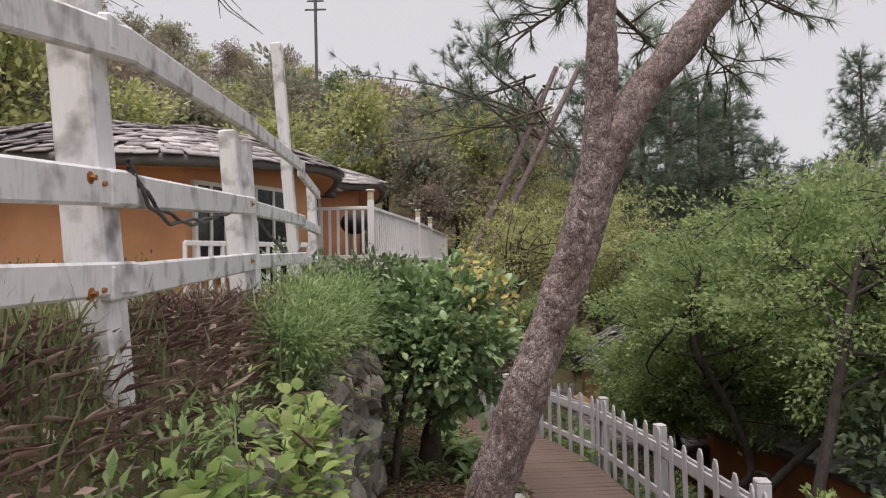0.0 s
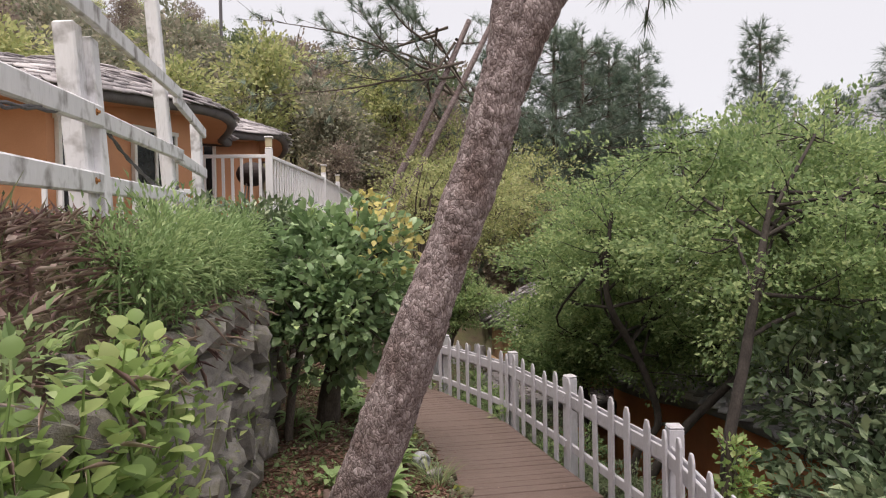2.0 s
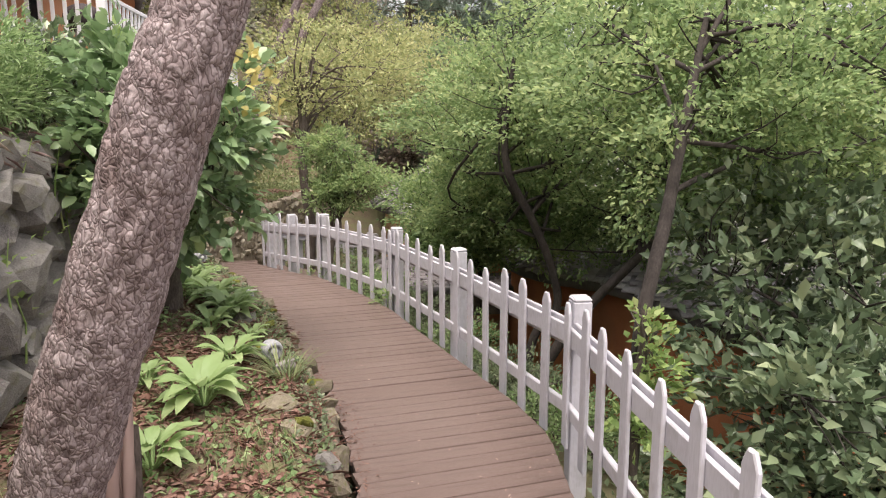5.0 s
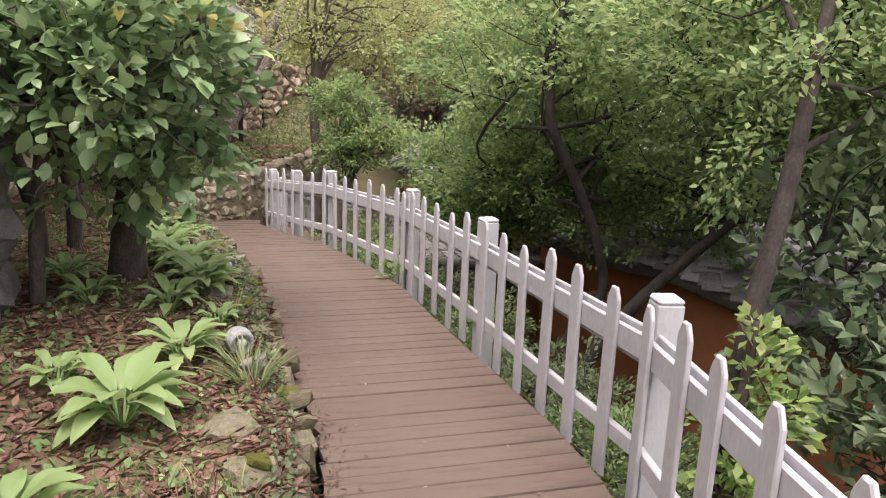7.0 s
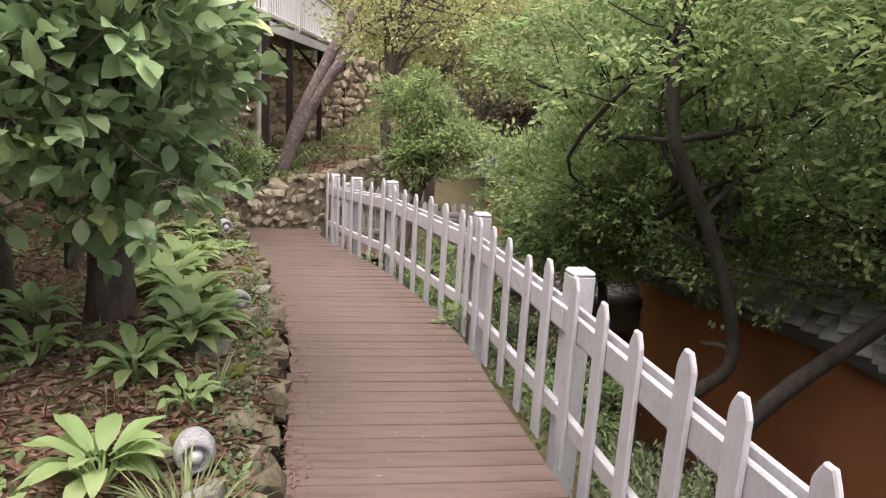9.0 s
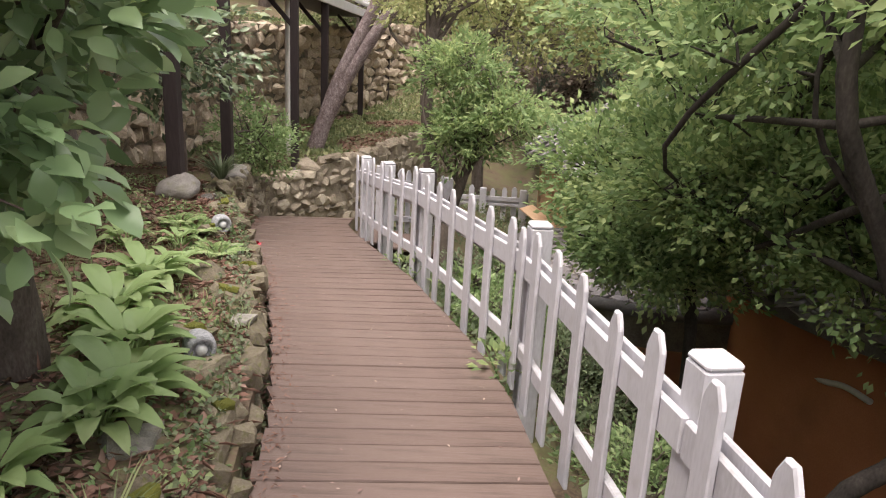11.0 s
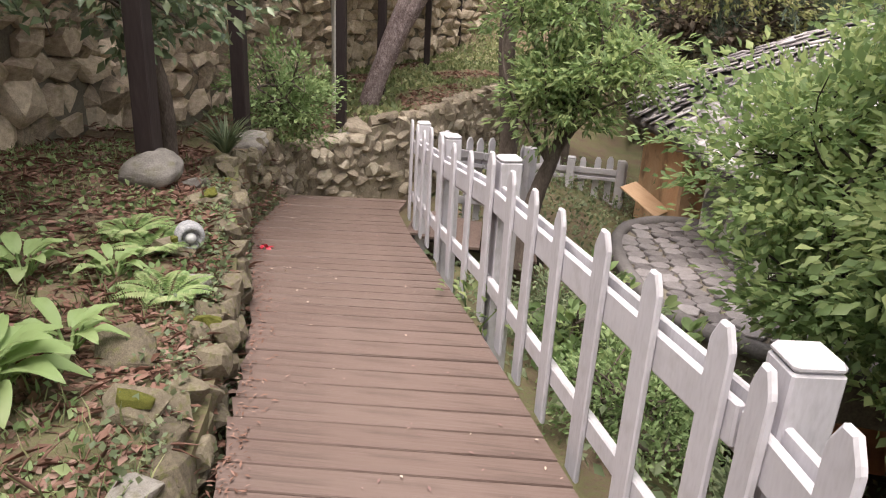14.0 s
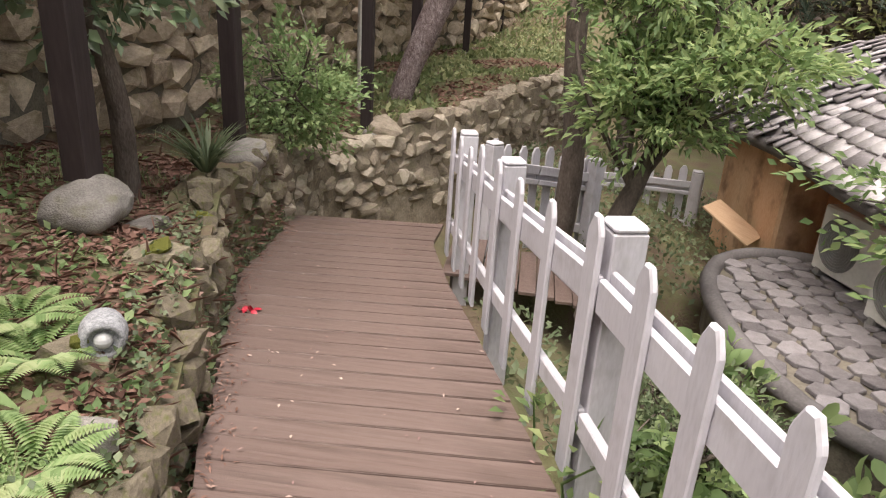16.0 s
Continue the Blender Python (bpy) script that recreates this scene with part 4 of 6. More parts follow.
for k, (x, y, z, w) in enumerate([(-0.92, 15.75, -0.06, 0.5), (-0.72, 16.5, -0.02, 0.42), (-0.42, 16.95, 0.06, 0.5), (-0.12, 17.35, 0.14, 0.5), (-0.45, 19.0, 0.17, 0.55)]):
    slab = thing("cap_stone", "flat pale stone slab laid on the yard wall", "stone", (x, y, z - 0.05), "cap stones")
    place_rock(slab, (x, y, z), (w, w * 0.75, 0.12), 500 + k, "rubble", "stone", meshes=ROCKS["rubble"])
stone_wall("wall_bed", "mossy stone edging between bed and boardwalk", [(0.98, 5.0), (1.02, 6.2), (0.9, 7.1), (0.82, 8.0), (0.71, 8.85), (0.44, 10.1), (0.16, 11.1), (-0.32, 12.4), (-0.58, 13.1), (-0.8, 14.6)],
           [0.02, 0.0, 0, 0, 0, -0.02, -0.02, -0.08, -0.12, -0.25], [0.22, 0.22, 0.21, 0.21, 0.22, 0.2, 0.22, 0.34, 0.38, 0.4], "mossy_stone", 0.1, 9, 0.13, True, 0.3, "soil")


# ---- houses ----
def rounded(points, n=96, k=1.0):
    p = np.asarray(points, float)
    m = len(p)
    out = []
    for s in np.linspace(0, m, n, endpoint=False):
        i, t = int(s), s - int(s)
        a, b, c, d = p[(i - 1) % m], p[i % m], p[(i + 1) % m], p[(i + 2) % m]
        out.append(0.5 * (2 * b + (c - a) * t + (2 * a - 5 * b + 4 * c - d) * t * t + (3 * b - a - 3 * c + d) * t ** 3))
    return np.array(out)


def organic_house(label, foot, z0, eave, rise, over, slate_size, wall_mat="orange", wave=0.12, sharp=False, group="", steps_in=0.98, slate_min=0.0):
    """A rendered house with a soft-edged slate roof: wall, soffit, rolled eave, slates in rough rings."""
    t = thing("house", label, "house", (float(np.mean([p[0] for p in foot])), float(np.mean([p[1] for p in foot])), z0), group)
    o = np.array(t.location)
    ring = rounded(foot) if not sharp else np.concatenate([np.linspace(a, b, 16, endpoint=False) for a, b in zip(np.array(foot, float), np.roll(np.array(foot, float), -1, 0))])
    n = len(ring)
    c = ring.mean(0)
    ez = eave + wave * np.sin(np.arange(n) / n * 2 * math.pi * 3 + 1.0)
    inner = c + (ring - c) * 0.94
    v = np.concatenate([np.column_stack([ring, np.full(n, z0 - 0.6)]), np.column_stack([ring, ez]), np.column_stack([inner, ez]), np.column_stack([inner, np.full(n, z0 - 0.6)])]) - o
    f = [(k * n + i, k * n + (i + 1) % n, ((k + 1) % 4) * n + (i + 1) % n, ((k + 1) % 4) * n + i) for k in range(4) for i in range(n)]
    part("wall", mesh_of("wall", v, f, not sharp), wall_mat, t)
    d = ring - c
    out = ring + d / np.linalg.norm(d, axis=1)[:, None] * over
    if sharp:
        out = rounded(out[::8], n)
    oz = ez - 0.05
    # roof shell
    rows = np.linspace(0, steps_in, 12)
    shell = [np.column_stack([out, oz - 0.02])]
    for r in rows:
        shell.append(np.column_stack([c + (out - c) * (1 - r), oz + 0.1 + rise * math.sin(r * math.pi / 2) ** 0.9]))
    k = len(shell)
    rv = np.concatenate(shell + [np.column_stack([ring, ez - 0.02])]) - o
    rf = [(a * n + i, a * n + (i + 1) % n, (a + 1) * n + (i + 1) % n, (a + 1) * n + i) for a in range(k - 1) for i in range(n)]
    rf.append(tuple(range((k - 1) * n, k * n)))
    part("roof", mesh_of("roof", rv, rf, True), "slate", t)
    sf = [(i, (i + 1) % n, n + (i + 1) % n, n + i) for i in range(n)]
    part("soffit", mesh_of("soffit", np.concatenate([np.column_stack([out * 0.99 + c * 0.01, oz - 0.03]), np.column_stack([c + (ring - c) * 0.98, ez - 0.06])]) - o, sf), wall_mat, t)
    loop = np.column_stack([out, oz + 0.02]) - o
    tv, tf = tube_data(np.concatenate([loop, loop[:2]]), 0.085, 8, 0.06, 4)
    part("eave_roll", mesh_of("eave_roll", tv, tf, True), "eave", t, "dark cement eave roll")
    # slates
    rs = np.random.RandomState(7)
    per = np.linalg.norm(np.roll(out, -1, 0) - out, axis=1).sum()
    mean_r = np.linalg.norm(out - c, axis=1).mean()
    cube = np.array([(x, y, z) for x in (-.5, .5) for y in (-.5, .5) for z in (-.5, .5)])
    cf = np.array([(0, 1, 3, 2), (4, 6, 7, 5), (0, 4, 5, 1), (2, 3, 7, 6), (0, 2, 6, 4), (1, 5, 7, 3)])
    chunks = []
    nr = int(mean_r / (slate_size * 0.62))
    for a in range(nr):
        r = a / nr * steps_in
        m = int(per * (1 - r) / slate_size)
        z = rise * math.sin(r * math.pi / 2) ** 0.9
        r2 = (a + 1) / nr * steps_in
        pitch = math.atan2(rise * (math.sin(r2 * math.pi / 2) ** 0.9) - z, mean_r / nr)
        for j in range(m):
            q = (j + 0.5 * (a % 2) + rs.uniform(-0.2, 0.2)) / m * n
            i = int(q) % n
            p = c + (out[i] * (1 - q % 1) + out[(i + 1) % n] * (q % 1) - c) * (1 - r)
            ang = math.atan2(*(p - c)[::-1])
            s = np.array([slate_size * 1.0, slate_size * rs.uniform(0.8, 1.25), 0.022])
            mt = Euler((rs.uniform(-0.06, 0.06), pitch * 0.9 + rs.uniform(-0.07, 0.05), 0)).to_matrix()
            mt = Matrix.Rotation(ang + rs.uniform(-0.15, 0.15), 3, "Z") @ mt
            vv = (cube * s) @ np.array(mt).T + np.array([*p, oz[i] + 0.125 + z + rs.uniform(0, 0.02)]) - o
            chunks.append((vv, cf))
    part("slate_cover", joined("slate_cover", chunks, False), "slate", t, "uneven grey slates in rough rings", "stuff")
    return t


def window(parent, a, b, z0, z1, panes=2, lattice=True):
    """A glazed opening with a white frame, from plan point a to b."""
    a, b = Vector((*a, 0)), Vector((*b, 0))
    d = (b - a).normalized()
    out = Vector((d.y, -d.x, 0))
    o = parent.location
    ang = math.atan2(d.y, d.x)
    w, h = (b - a).length, z1 - z0
    c = (a + b) / 2 + out * 0.03 + Vector((0, 0, (z0 + z1) / 2)) - o
    R = Matrix.Translation(c) @ Matrix.Rotation(ang, 4, "Z")
    win = part("window", box((w, 0.03, h), R), "glass", parent, "dark sliding window")
    bm = bmesh.new()
    for x, z, sx, sz in ((0, h / 2, w + 0.1, 0.06), (0, -h / 2, w + 0.1, 0.06), (-w / 2, 0, 0.05, h), (w / 2, 0, 0.05, h)):
        box_bm(bm, (sx, 0.07, sz), R @ Matrix.Translation((x, -0.012, z)))
    for k in range(1, panes):
        box_bm(bm, (0.045, 0.06, h), R @ Matrix.Translation((-w / 2 + w * k / panes, -0.014, 0)))
    fr = part("frame", bm, "metal_white", parent, "cream window frame")
    return win


upper = organic_house("terracotta cottage with a soft-edged grey slate roof on the terrace", [(-7.6, 9.8), (-3.62, 9.5), (-2.4, 12.0), (-2.9, 13.6), (-8, 13.8)], 2.45, 4.45, 0.75, 0.5, 0.3, "orange", 0.1, True)


def on_seg(a, b, t, off=0.0):
    return (a[0] + (b[0] - a[0]) * t, a[1] + (b[1] - a[1]) * t)


fa, fb = (-3.62, 9.5), (-2.4, 12.0)
window(upper, on_seg(fa, fb, 0.05), on_seg(fa, fb, 0.26), 2.75, 4.1)
window(upper, on_seg(fa, fb, 0.50), on_seg(fa, fb, 0.80), 2.55, 4.15)
second = organic_house("second terracotta cottage with a wavy slate roof", [(-6.3, 15.6), (-2.6, 15.2), (-2.1, 16.2), (-2.4, 18.2), (-4, 19.4), (-6.5, 19.4)], 2.95, 4.75, 0.6, 0.6, 0.34, "orange", 0.1)
window(second, (-3.9, 15.3), (-2.75, 15.18), 3.0, 4.5)
lower_house = organic_house("orange cottage with a pale slate roof below the path", [(4.3, 13.6), (9.5, 13.0), (10.5, 18.5), (4.05, 18.5)], -1.6, 0.36, 1.5, 0.52, 0.24, "orange", 0.04, True)
part("annex", box((0.95, 1.62, 2.0), Matrix.Translation(Vector((4.12, 17.1, -0.72)) - lower_house.location) @ Matrix.Rotation(radians(6), 4, "Z"), 0.03), "peeling", lower_house, "peeling pale orange annex wall")
near_house = organic_house("rust-orange cottage with a low slate roof below the slope", [(4.95, 8.3), (4.95, 10.0), (4.65, 12.0), (5.6, 13.6), (8, 13.2), (9.5, 10.6), (8, 7.6), (5.8, 7.0)], -2.4, 0.1, 0.45, 0.22, 0.3, "rust_orange", 0.12)


# ---- timber fence on the terrace ----
rail_fence = thing("rail_fence", "tall weathered white timber rail fence with rusty bolts", "fence", (-1.5, 5.0, 2.5))
ro = np.array(rail_fence.location)


def r_at(x, y, z):
    return Vector((x - ro[0], y - ro[1], z - ro[2]))


p1, p2, p3, p4 = (-1.24, 2.42), (-1.52, 5.04), (-1.66, 7.6), (-1.8, 9.3)
for (x, y), top, w, dx in ((p1, 4.05, 0.15, -0.1), (p2, 3.86, 0.13, -0.07), (p3, 5.38, 0.12, -0.18), (p4, 3.95, 0.12, 0.0), ((-1.4, -0.4), 4.0, 0.15, 0.0)):
    part("post", beam(r_at(x + 0.04, y, 2.2), r_at(x + dx, y, top), w, w, 0.012, (0, 1, 0)), "white_old", rail_fence)
part("brace", beam(r_at(p2[0] + 0.12, p2[1] + 0.1, 2.3), r_at(p2[0] + 0.02, p2[1] + 0.12, 3.8), 0.06, 0.12, 0.008, (0, 1, 0)), "white_old", rail_fence)
for a, b, za, zb, h in (((-1.35, -0.4), p1, 3.15, 3.66, 0.13), (p1, p2, 3.66, 3.92, 0.13), (p2, p3, 3.92, 3.98, 0.12), (p3, p4, 3.92, 3.85, 0.12),
                        ((-1.35, -0.4), p1, 2.9, 3.12, 0.13), (p1, p2, 3.11, 3.30, 0.13), (p2, p3, 3.29, 3.37, 0.12), (p3, p4, 3.35, 3.35, 0.12),
                        ((-1.35, -0.4), p1, 2.74, 2.79, 0.12), (p1, p2, 2.78, 2.88, 0.13), (p2, p3, 2.88, 2.95, 0.12), (p3, p4, 2.93, 2.9, 0.12)):
    part("rail", beam(r_at(a[0] + 0.08, a[1] - 0.1, za - 0.01), r_at(b[0] + 0.08, b[1] + 0.1, zb), 0.05, h, 0.01), "white_old", rail_fence)
for y, z in ((2.2, 3.12), (2.28, 3.11), (2.2, 2.74), (2.27, 2.75), (2.5, 2.77), (4.95, 3.30), (4.9, 2.88)):
    bm = bmesh.new()
    bmesh.ops.create_cone(bm, cap_ends=True, segments=10, radius1=0.022, radius2=0.022, depth=0.012, matrix=Matrix.Translation(r_at(-1.16 - 0.09 * (y - 2.3), y, z)) @ Matrix.Rotation(math.pi / 2, 4, "Y"))
    bmesh.ops.create_cone(bm, cap_ends=True, segments=6, radius1=0.011, radius2=0.01, depth=0.03, matrix=Matrix.Translation(r_at(-1.15 - 0.09 * (y - 2.3), y, z)) @ Matrix.Rotation(math.pi / 2, 4, "Y"))
    part("bolt", bm, "rust", rail_fence, "rusty iron bolt")
wire = thing("cable", "grey twisted cable slung along the timber rails", "cable", (-1.2, 2.5, 3.1))
wo = np.array(wire.location)
for k in range(2):
    ln = curve_pts([(-1.14, 2.45, 3.2), (-1.16, 2.8, 3.06 - 0.03 * k), (-1.27, 3.6, 3.08), (-1.38, 4.6, 3.24 + 0.03 * k), (-1.46, 5.15, 3.28), (-1.5, 5.9, 3.1), (-1.56, 7.0, 2.95), (-1.62, 7.7, 3.05)], 60)
    ln = ln + np.column_stack([np.zeros(60), 0.012 * np.sin(np.arange(60) * 1.3 + k * 3), 0.012 * np.cos(np.arange(60) * 1.3 + k * 3)])
    part("strand", mesh_of("strand", *tube_data(ln - wo, 0.009, 6), True), "cable", wire)

# ---- balcony on posts ----
balcony = thing("balcony", "white-railed timber balcony on dark posts above the yard", "balcony", (-1.0, 16, 2.8))
bo = np.array(balcony.location)
edge = [(-1.32, 12.5), (-0.62, 17.0), (-0.36, 19.6), (0.15, 24.5)]
inner_edge = [(-2.6, 12.5), (-1.75, 15.0), (-1.5, 17.5), (-1.5, 19.6), (-1.3, 24.5)]
poly = edge + inner_edge[::-1]
fv = np.array([(x, y, z) for z in (2.86, 2.94) for x, y in poly]) - bo
m = len(poly)
part("floor", mesh_of("floor", fv, [tuple(range(m, 2 * m)), tuple(reversed(range(m)))] + [(i, (i + 1) % m, m + (i + 1) % m, m + i) for i in range(m)]), "dark_wood", balcony, "dark timber floor")


def rail_run(a, b, n):
    a, b = Vector((*a, 2.94)) - Vector(bo), Vector((*b, 2.94)) - Vector(bo)
    for z, h in ((1.0, 0.06), (0.1, 0.06)):
        part("rail", beam(a + Vector((0, 0, z)), b + Vector((0, 0, z)), 0.06, h), "white_rail", balcony)
    for k in range(n + 1):
        p = a.lerp(b, k / n)
        part("baluster", box((0.05, 0.03, 0.92), Matrix.Translation(p + Vector((0, 0, 0.52))) @ Matrix.Rotation(math.atan2((b - a).y, (b - a).x), 4, "Z")), "white_rail", balcony)
    part("newel", post_bm(0.12, 1.12, Matrix.Translation(a)), "white_rail", balcony)
    part("lantern", box((0.11, 0.11, 0.16), Matrix.Translation(a + Vector((0, 0, 1.23))), 0.01), "lantern", balcony, "small cream lantern")
    part("lantern_cap", box((0.15, 0.15, 0.025), Matrix.Translation(a + Vector((0, 0, 1.322))), 0.008), "white_rail", balcony)
    part("fascia", beam(a - Vector((0, 0, 0.1)), b - Vector((0, 0, 0.1)), 0.05, 0.18), "white_rail", balcony)


rail_run((-2.55, 12.5), edge[0], 8)
for a, b, n in zip(edge, edge[1:], (26, 15, 26)):
    rail_run(a, b, n)
for (x, y, z), w in (((-0.86, 12.36, 0.6), 0.13), ((-0.84, 14.0, 0.45), 0.12), ((-0.6, 16.9, 0.03), 0.12), ((-0.46, 19.1, 0.18), 0.13), ((-0.22, 23.6, 0.38), 0.13), ((0.3, 26.0, 0.45), 0.12)):
    part("post", beam(Vector((x, y, z)) - Vector(bo), Vector((x, y, 2.9)) - Vector(bo), w, w, 0.006, (0, 1, 0)), "dark_wood", balcony, "dark-stained timber post")
    if y > 15:
        part("brace", beam(Vector((x, y, 2.2)) - Vector(bo), Vector((x - 0.6, y, 2.85)) - Vector(bo), 0.07, 0.07, 0.004, (0, 1, 0)), "dark_wood", balcony)
    foot = thing("footing", "pale rounded stone footing under a timber post", "footing", (x, y, z - 0.12), "post footings")
    if y > 13:
        place_rock(foot, (x, y, z - 0.05), (0.4, 0.36, 0.13), 3 + int(y * 7), "stone", "pad", meshes=BOULDERS)
    place_rock(foot, (x + 0.03, y - 0.04, z - 0.12), (0.42, 0.4, 0.27), int(y * 9), "stone", "base_stone", meshes=BOULDERS)
pipe = thing("drainpipe", "white plastic drainpipe beside the dark posts", "pipe", (-0.85, 17.6, 0.1))
part("tube", mesh_of("tube", *tube_data([(0, 0, 0), (0, 0, 1.4), (0.02, 0, 2.8)], 0.05, 10), True), "metal_white", pipe)
# low rail in front of the cottage
porch = thing("porch_rail", "short white porch railing before the cottage door", "railing", (-3.3, 8.9, 2.45))
part("rail", beam((-0.1, 0, 0.75), (1.2, 1.6, 0.75), 0.05, 0.07), "white_rail", porch)
part("rail", beam((-0.1, 0, 0.1), (1.2, 1.6, 0.1), 0.05, 0.07), "white_rail", porch)
for k in range(12):
    part("baluster", box((0.05, 0.05, 0.78), Matrix.Translation((-0.1 + 1.3 * k / 11, 1.6 * k / 11, 0.38))), "white_rail", porch)
grill = thing("barbecue_grill", "round black lidded barbecue on the balcony", "grill", (-1.75, 13.4, 2.94))
bm = bmesh.new()
bmesh.ops.create_uvsphere(bm, u_segments=20, v_segments=12, radius=0.28, matrix=Matrix.Translation((0, 0, 0.78)) @ Matrix.Diagonal((1, 1, 0.8, 1)))
part("bowl", bm, "dark_wood", grill, "black enamelled bowl and lid")
for k in range(3):
    a = k * 2.1
    part("leg", mesh_of("leg", *tube_data([(0.15 * math.cos(a), 0.15 * math.sin(a), 0.62), (0.3 * math.cos(a), 0.3 * math.sin(a), 0)], 0.015, 6)), "grille", grill)

# ---- lower slate roof, air conditioners, panel ----
low_roof = thing("low_roof", "flat lower roof laid with irregular dark slates", "roof", (3.9, 14.0, -0.55))
lo_ = np.array(low_roof.location)
rp = rounded([(2.75, 14.6), (3.0, 12.9), (4.4, 12.2), (6.5, 12.8), (6.8, 14.8), (4.6, 15.4), (3.3, 15.6)], 48)
rv = np.concatenate([np.column_stack([rp, np.full(48, z)]) for z in (-0.95, -0.56)]) - lo_
part("slab", mesh_of("slab", rv, [tuple(range(48, 96))] + [(i, (i + 1) % 48, 48 + (i + 1) % 48, 48 + i) for i in range(48)]), "mortar", low_roof, "cement slab")
lp = np.column_stack([rp, np.full(48, -0.56)]) - lo_
part("edge_roll", mesh_of("edge_roll", *tube_data(np.concatenate([lp, lp[:2]]), 0.07, 8, 0.06), True), "eave", low_roof, "rounded cement edge")


def slate_piece(seed):
    rs = np.random.RandomState(seed)
    n = 6
    a = np.sort(rs.uniform(-0.25, 0.25, n) + np.arange(n) * 2 * math.pi / n)
    p = np.column_stack([np.cos(a), np.sin(a)]) * rs.uniform(0.42, 0.56, n)[:, None]
    v = np.concatenate([np.column_stack([p * s, np.full(n, z)]) for s, z in ((1, -0.5), (1, 0.3), (0.93, 0.5))])
    f = [tuple(range(2 * n, 3 * n))] + [(r * n + i, r * n + (i + 1) % n, (r + 1) * n + (i + 1) % n, (r + 1) * n + i) for r in (0, 1) for i in range(n)]
    return mesh_of("slate", v, f)


SLATES = [slate_piece(s) for s in range(8)]
for me in SLATES:
    me.materials.append(M["slate_each"])
rs = np.random.RandomState(21)
n = 0
cen = rp.mean(0)
for i in range(24):
    for j in range(20):
        x, y = 2.7 + i * 0.19, 12.2 + j * 0.17 + 0.08 * (i % 2)
        d = np.array([x, y]) - cen
        k = np.argmin(np.abs((np.arctan2(rp[:, 1] - cen[1], rp[:, 0] - cen[0]) - math.atan2(d[1], d[0]) + math.pi) % (2 * math.pi) - math.pi))
        if np.linalg.norm(d) < np.linalg.norm(rp[k] - cen) - 0.08 and n < 280:
            ob = part("slate", SLATES[n % 8], None, low_roof)
            ob.matrix_basis = Matrix.LocRotScale(Vector((x - lo_[0] + rs.uniform(-0.02, 0.02), y - lo_[1], 0.0 + rs.uniform(0, 0.014))), Euler((rs.uniform(-0.07, 0.07), rs.uniform(-0.07, 0.07), rs.uniform(0, 6))), Vector((0.22, 0.2, 0.03)))
            n += 1


def air_conditioner(at, turn):
    t = thing("air_conditioner", "cream outdoor air-conditioning unit on the slate roof", "air conditioner", at, "outdoor units")
    t.rotation_euler = (0, 0, turn)
    part("casing", box((0.8, 0.3, 0.56), Matrix.Translation((0, 0, 0.31)), 0.015), "metal_white", t)
    bm = bmesh.new()
    for r in np.linspace(0.04, 0.22, 9):
        v, f = tube_data([(r * math.cos(a) - 0.14, -0.16, 0.31 + r * math.sin(a)) for a in np.linspace(0, 2 * math.pi, 25)], 0.004, 5)
        me = mesh_of("tmp", v, f)
        bm.from_mesh(me)
        bpy.data.meshes.remove(me)
    part("fan_grille", bm, "grille", t, "grey round fan grille")
    bm = bmesh.new()
    bmesh.ops.create_cone(bm, cap_ends=True, segments=24, radius1=0.225, radius2=0.225, depth=0.012, matrix=Matrix.Translation((-0.14, -0.15, 0.31)) @ Matrix.Rotation(math.pi / 2, 4, "X"))
    part("fan_opening", bm, "grille", t)
    for x in (-0.3, 0.3):
        part("foot", box((0.06, 0.32, 0.05), Matrix.Translation((x, 0, 0.025))), "grille", t)


air_conditioner((3.98, 14.95, -0.52), radians(-74))
air_conditioner((4.0, 13.98, -0.52), radians(-74))
panel = thing("wooden_flap", "tilted pale plywood flap propped under the window", "panel", (3.5, 16.6, -0.9))
part("board", beam((-0.3, 0.1, 0.5), (0.12, -0.2, 0.22), 0.45, 0.02, 0.003), "plywood", panel)

# ---- slope pipe on the rust wall ----
hose = thing("drain_hose", "bent cream drain hose on the rust-orange wall", "hose", (4.5, 10.5, -0.4))
part("tube", mesh_of("tube", *tube_data(curve_pts([(0.15, 1.5, 0.3), (0.2, 0.9, 0.0), (0.3, 0.4, -0.15), (0.3, 0.0, -0.05), (0.3, -0.3, -0.02)], 30), 0.025, 8), True), "metal_white", hose)

# ---- the leaning pine beside the path ----
pine_tree = thing("pine", "leaning pine with thick scaly grey-purple bark", "tree", (-0.15, 4.2, 0.25))
po = np.array(pine_tree.location)


def bark_tube(points, radii, n, seg, seed):
    """A trunk with raised bark plates split by dark furrows."""
    line = curve_pts(points, n)
    rad = np.interp(np.linspace(0, 1, n), np.linspace(0, 1, len(radii)), radii)
    v, f = tube_data(line, 1.0, seg)
    cen = np.repeat(line, seg, 0)
    d = v - cen
    rr = np.repeat(rad, seg)
    out = np.empty_like(v)
    for i in range(len(v)):
        q = Vector(cen[i] + d[i] * rr[i])
        dist, _ = noise.voronoi(Vector((q.x * 13 + 0.35 * noise.noise(q * 14), q.y * 13, q.z * 7)))
        edge_gap = min(1.0, (dist[1] - dist[0]) * 3.2)
        h = 0.013 * edge_gap ** 0.5 + 0.004 * noise.noise(q * 30) + 0.012 * noise.noise(q * 4)
        out[i] = cen[i] + d[i] * (rr[i] + h - 0.006)
    return out, f


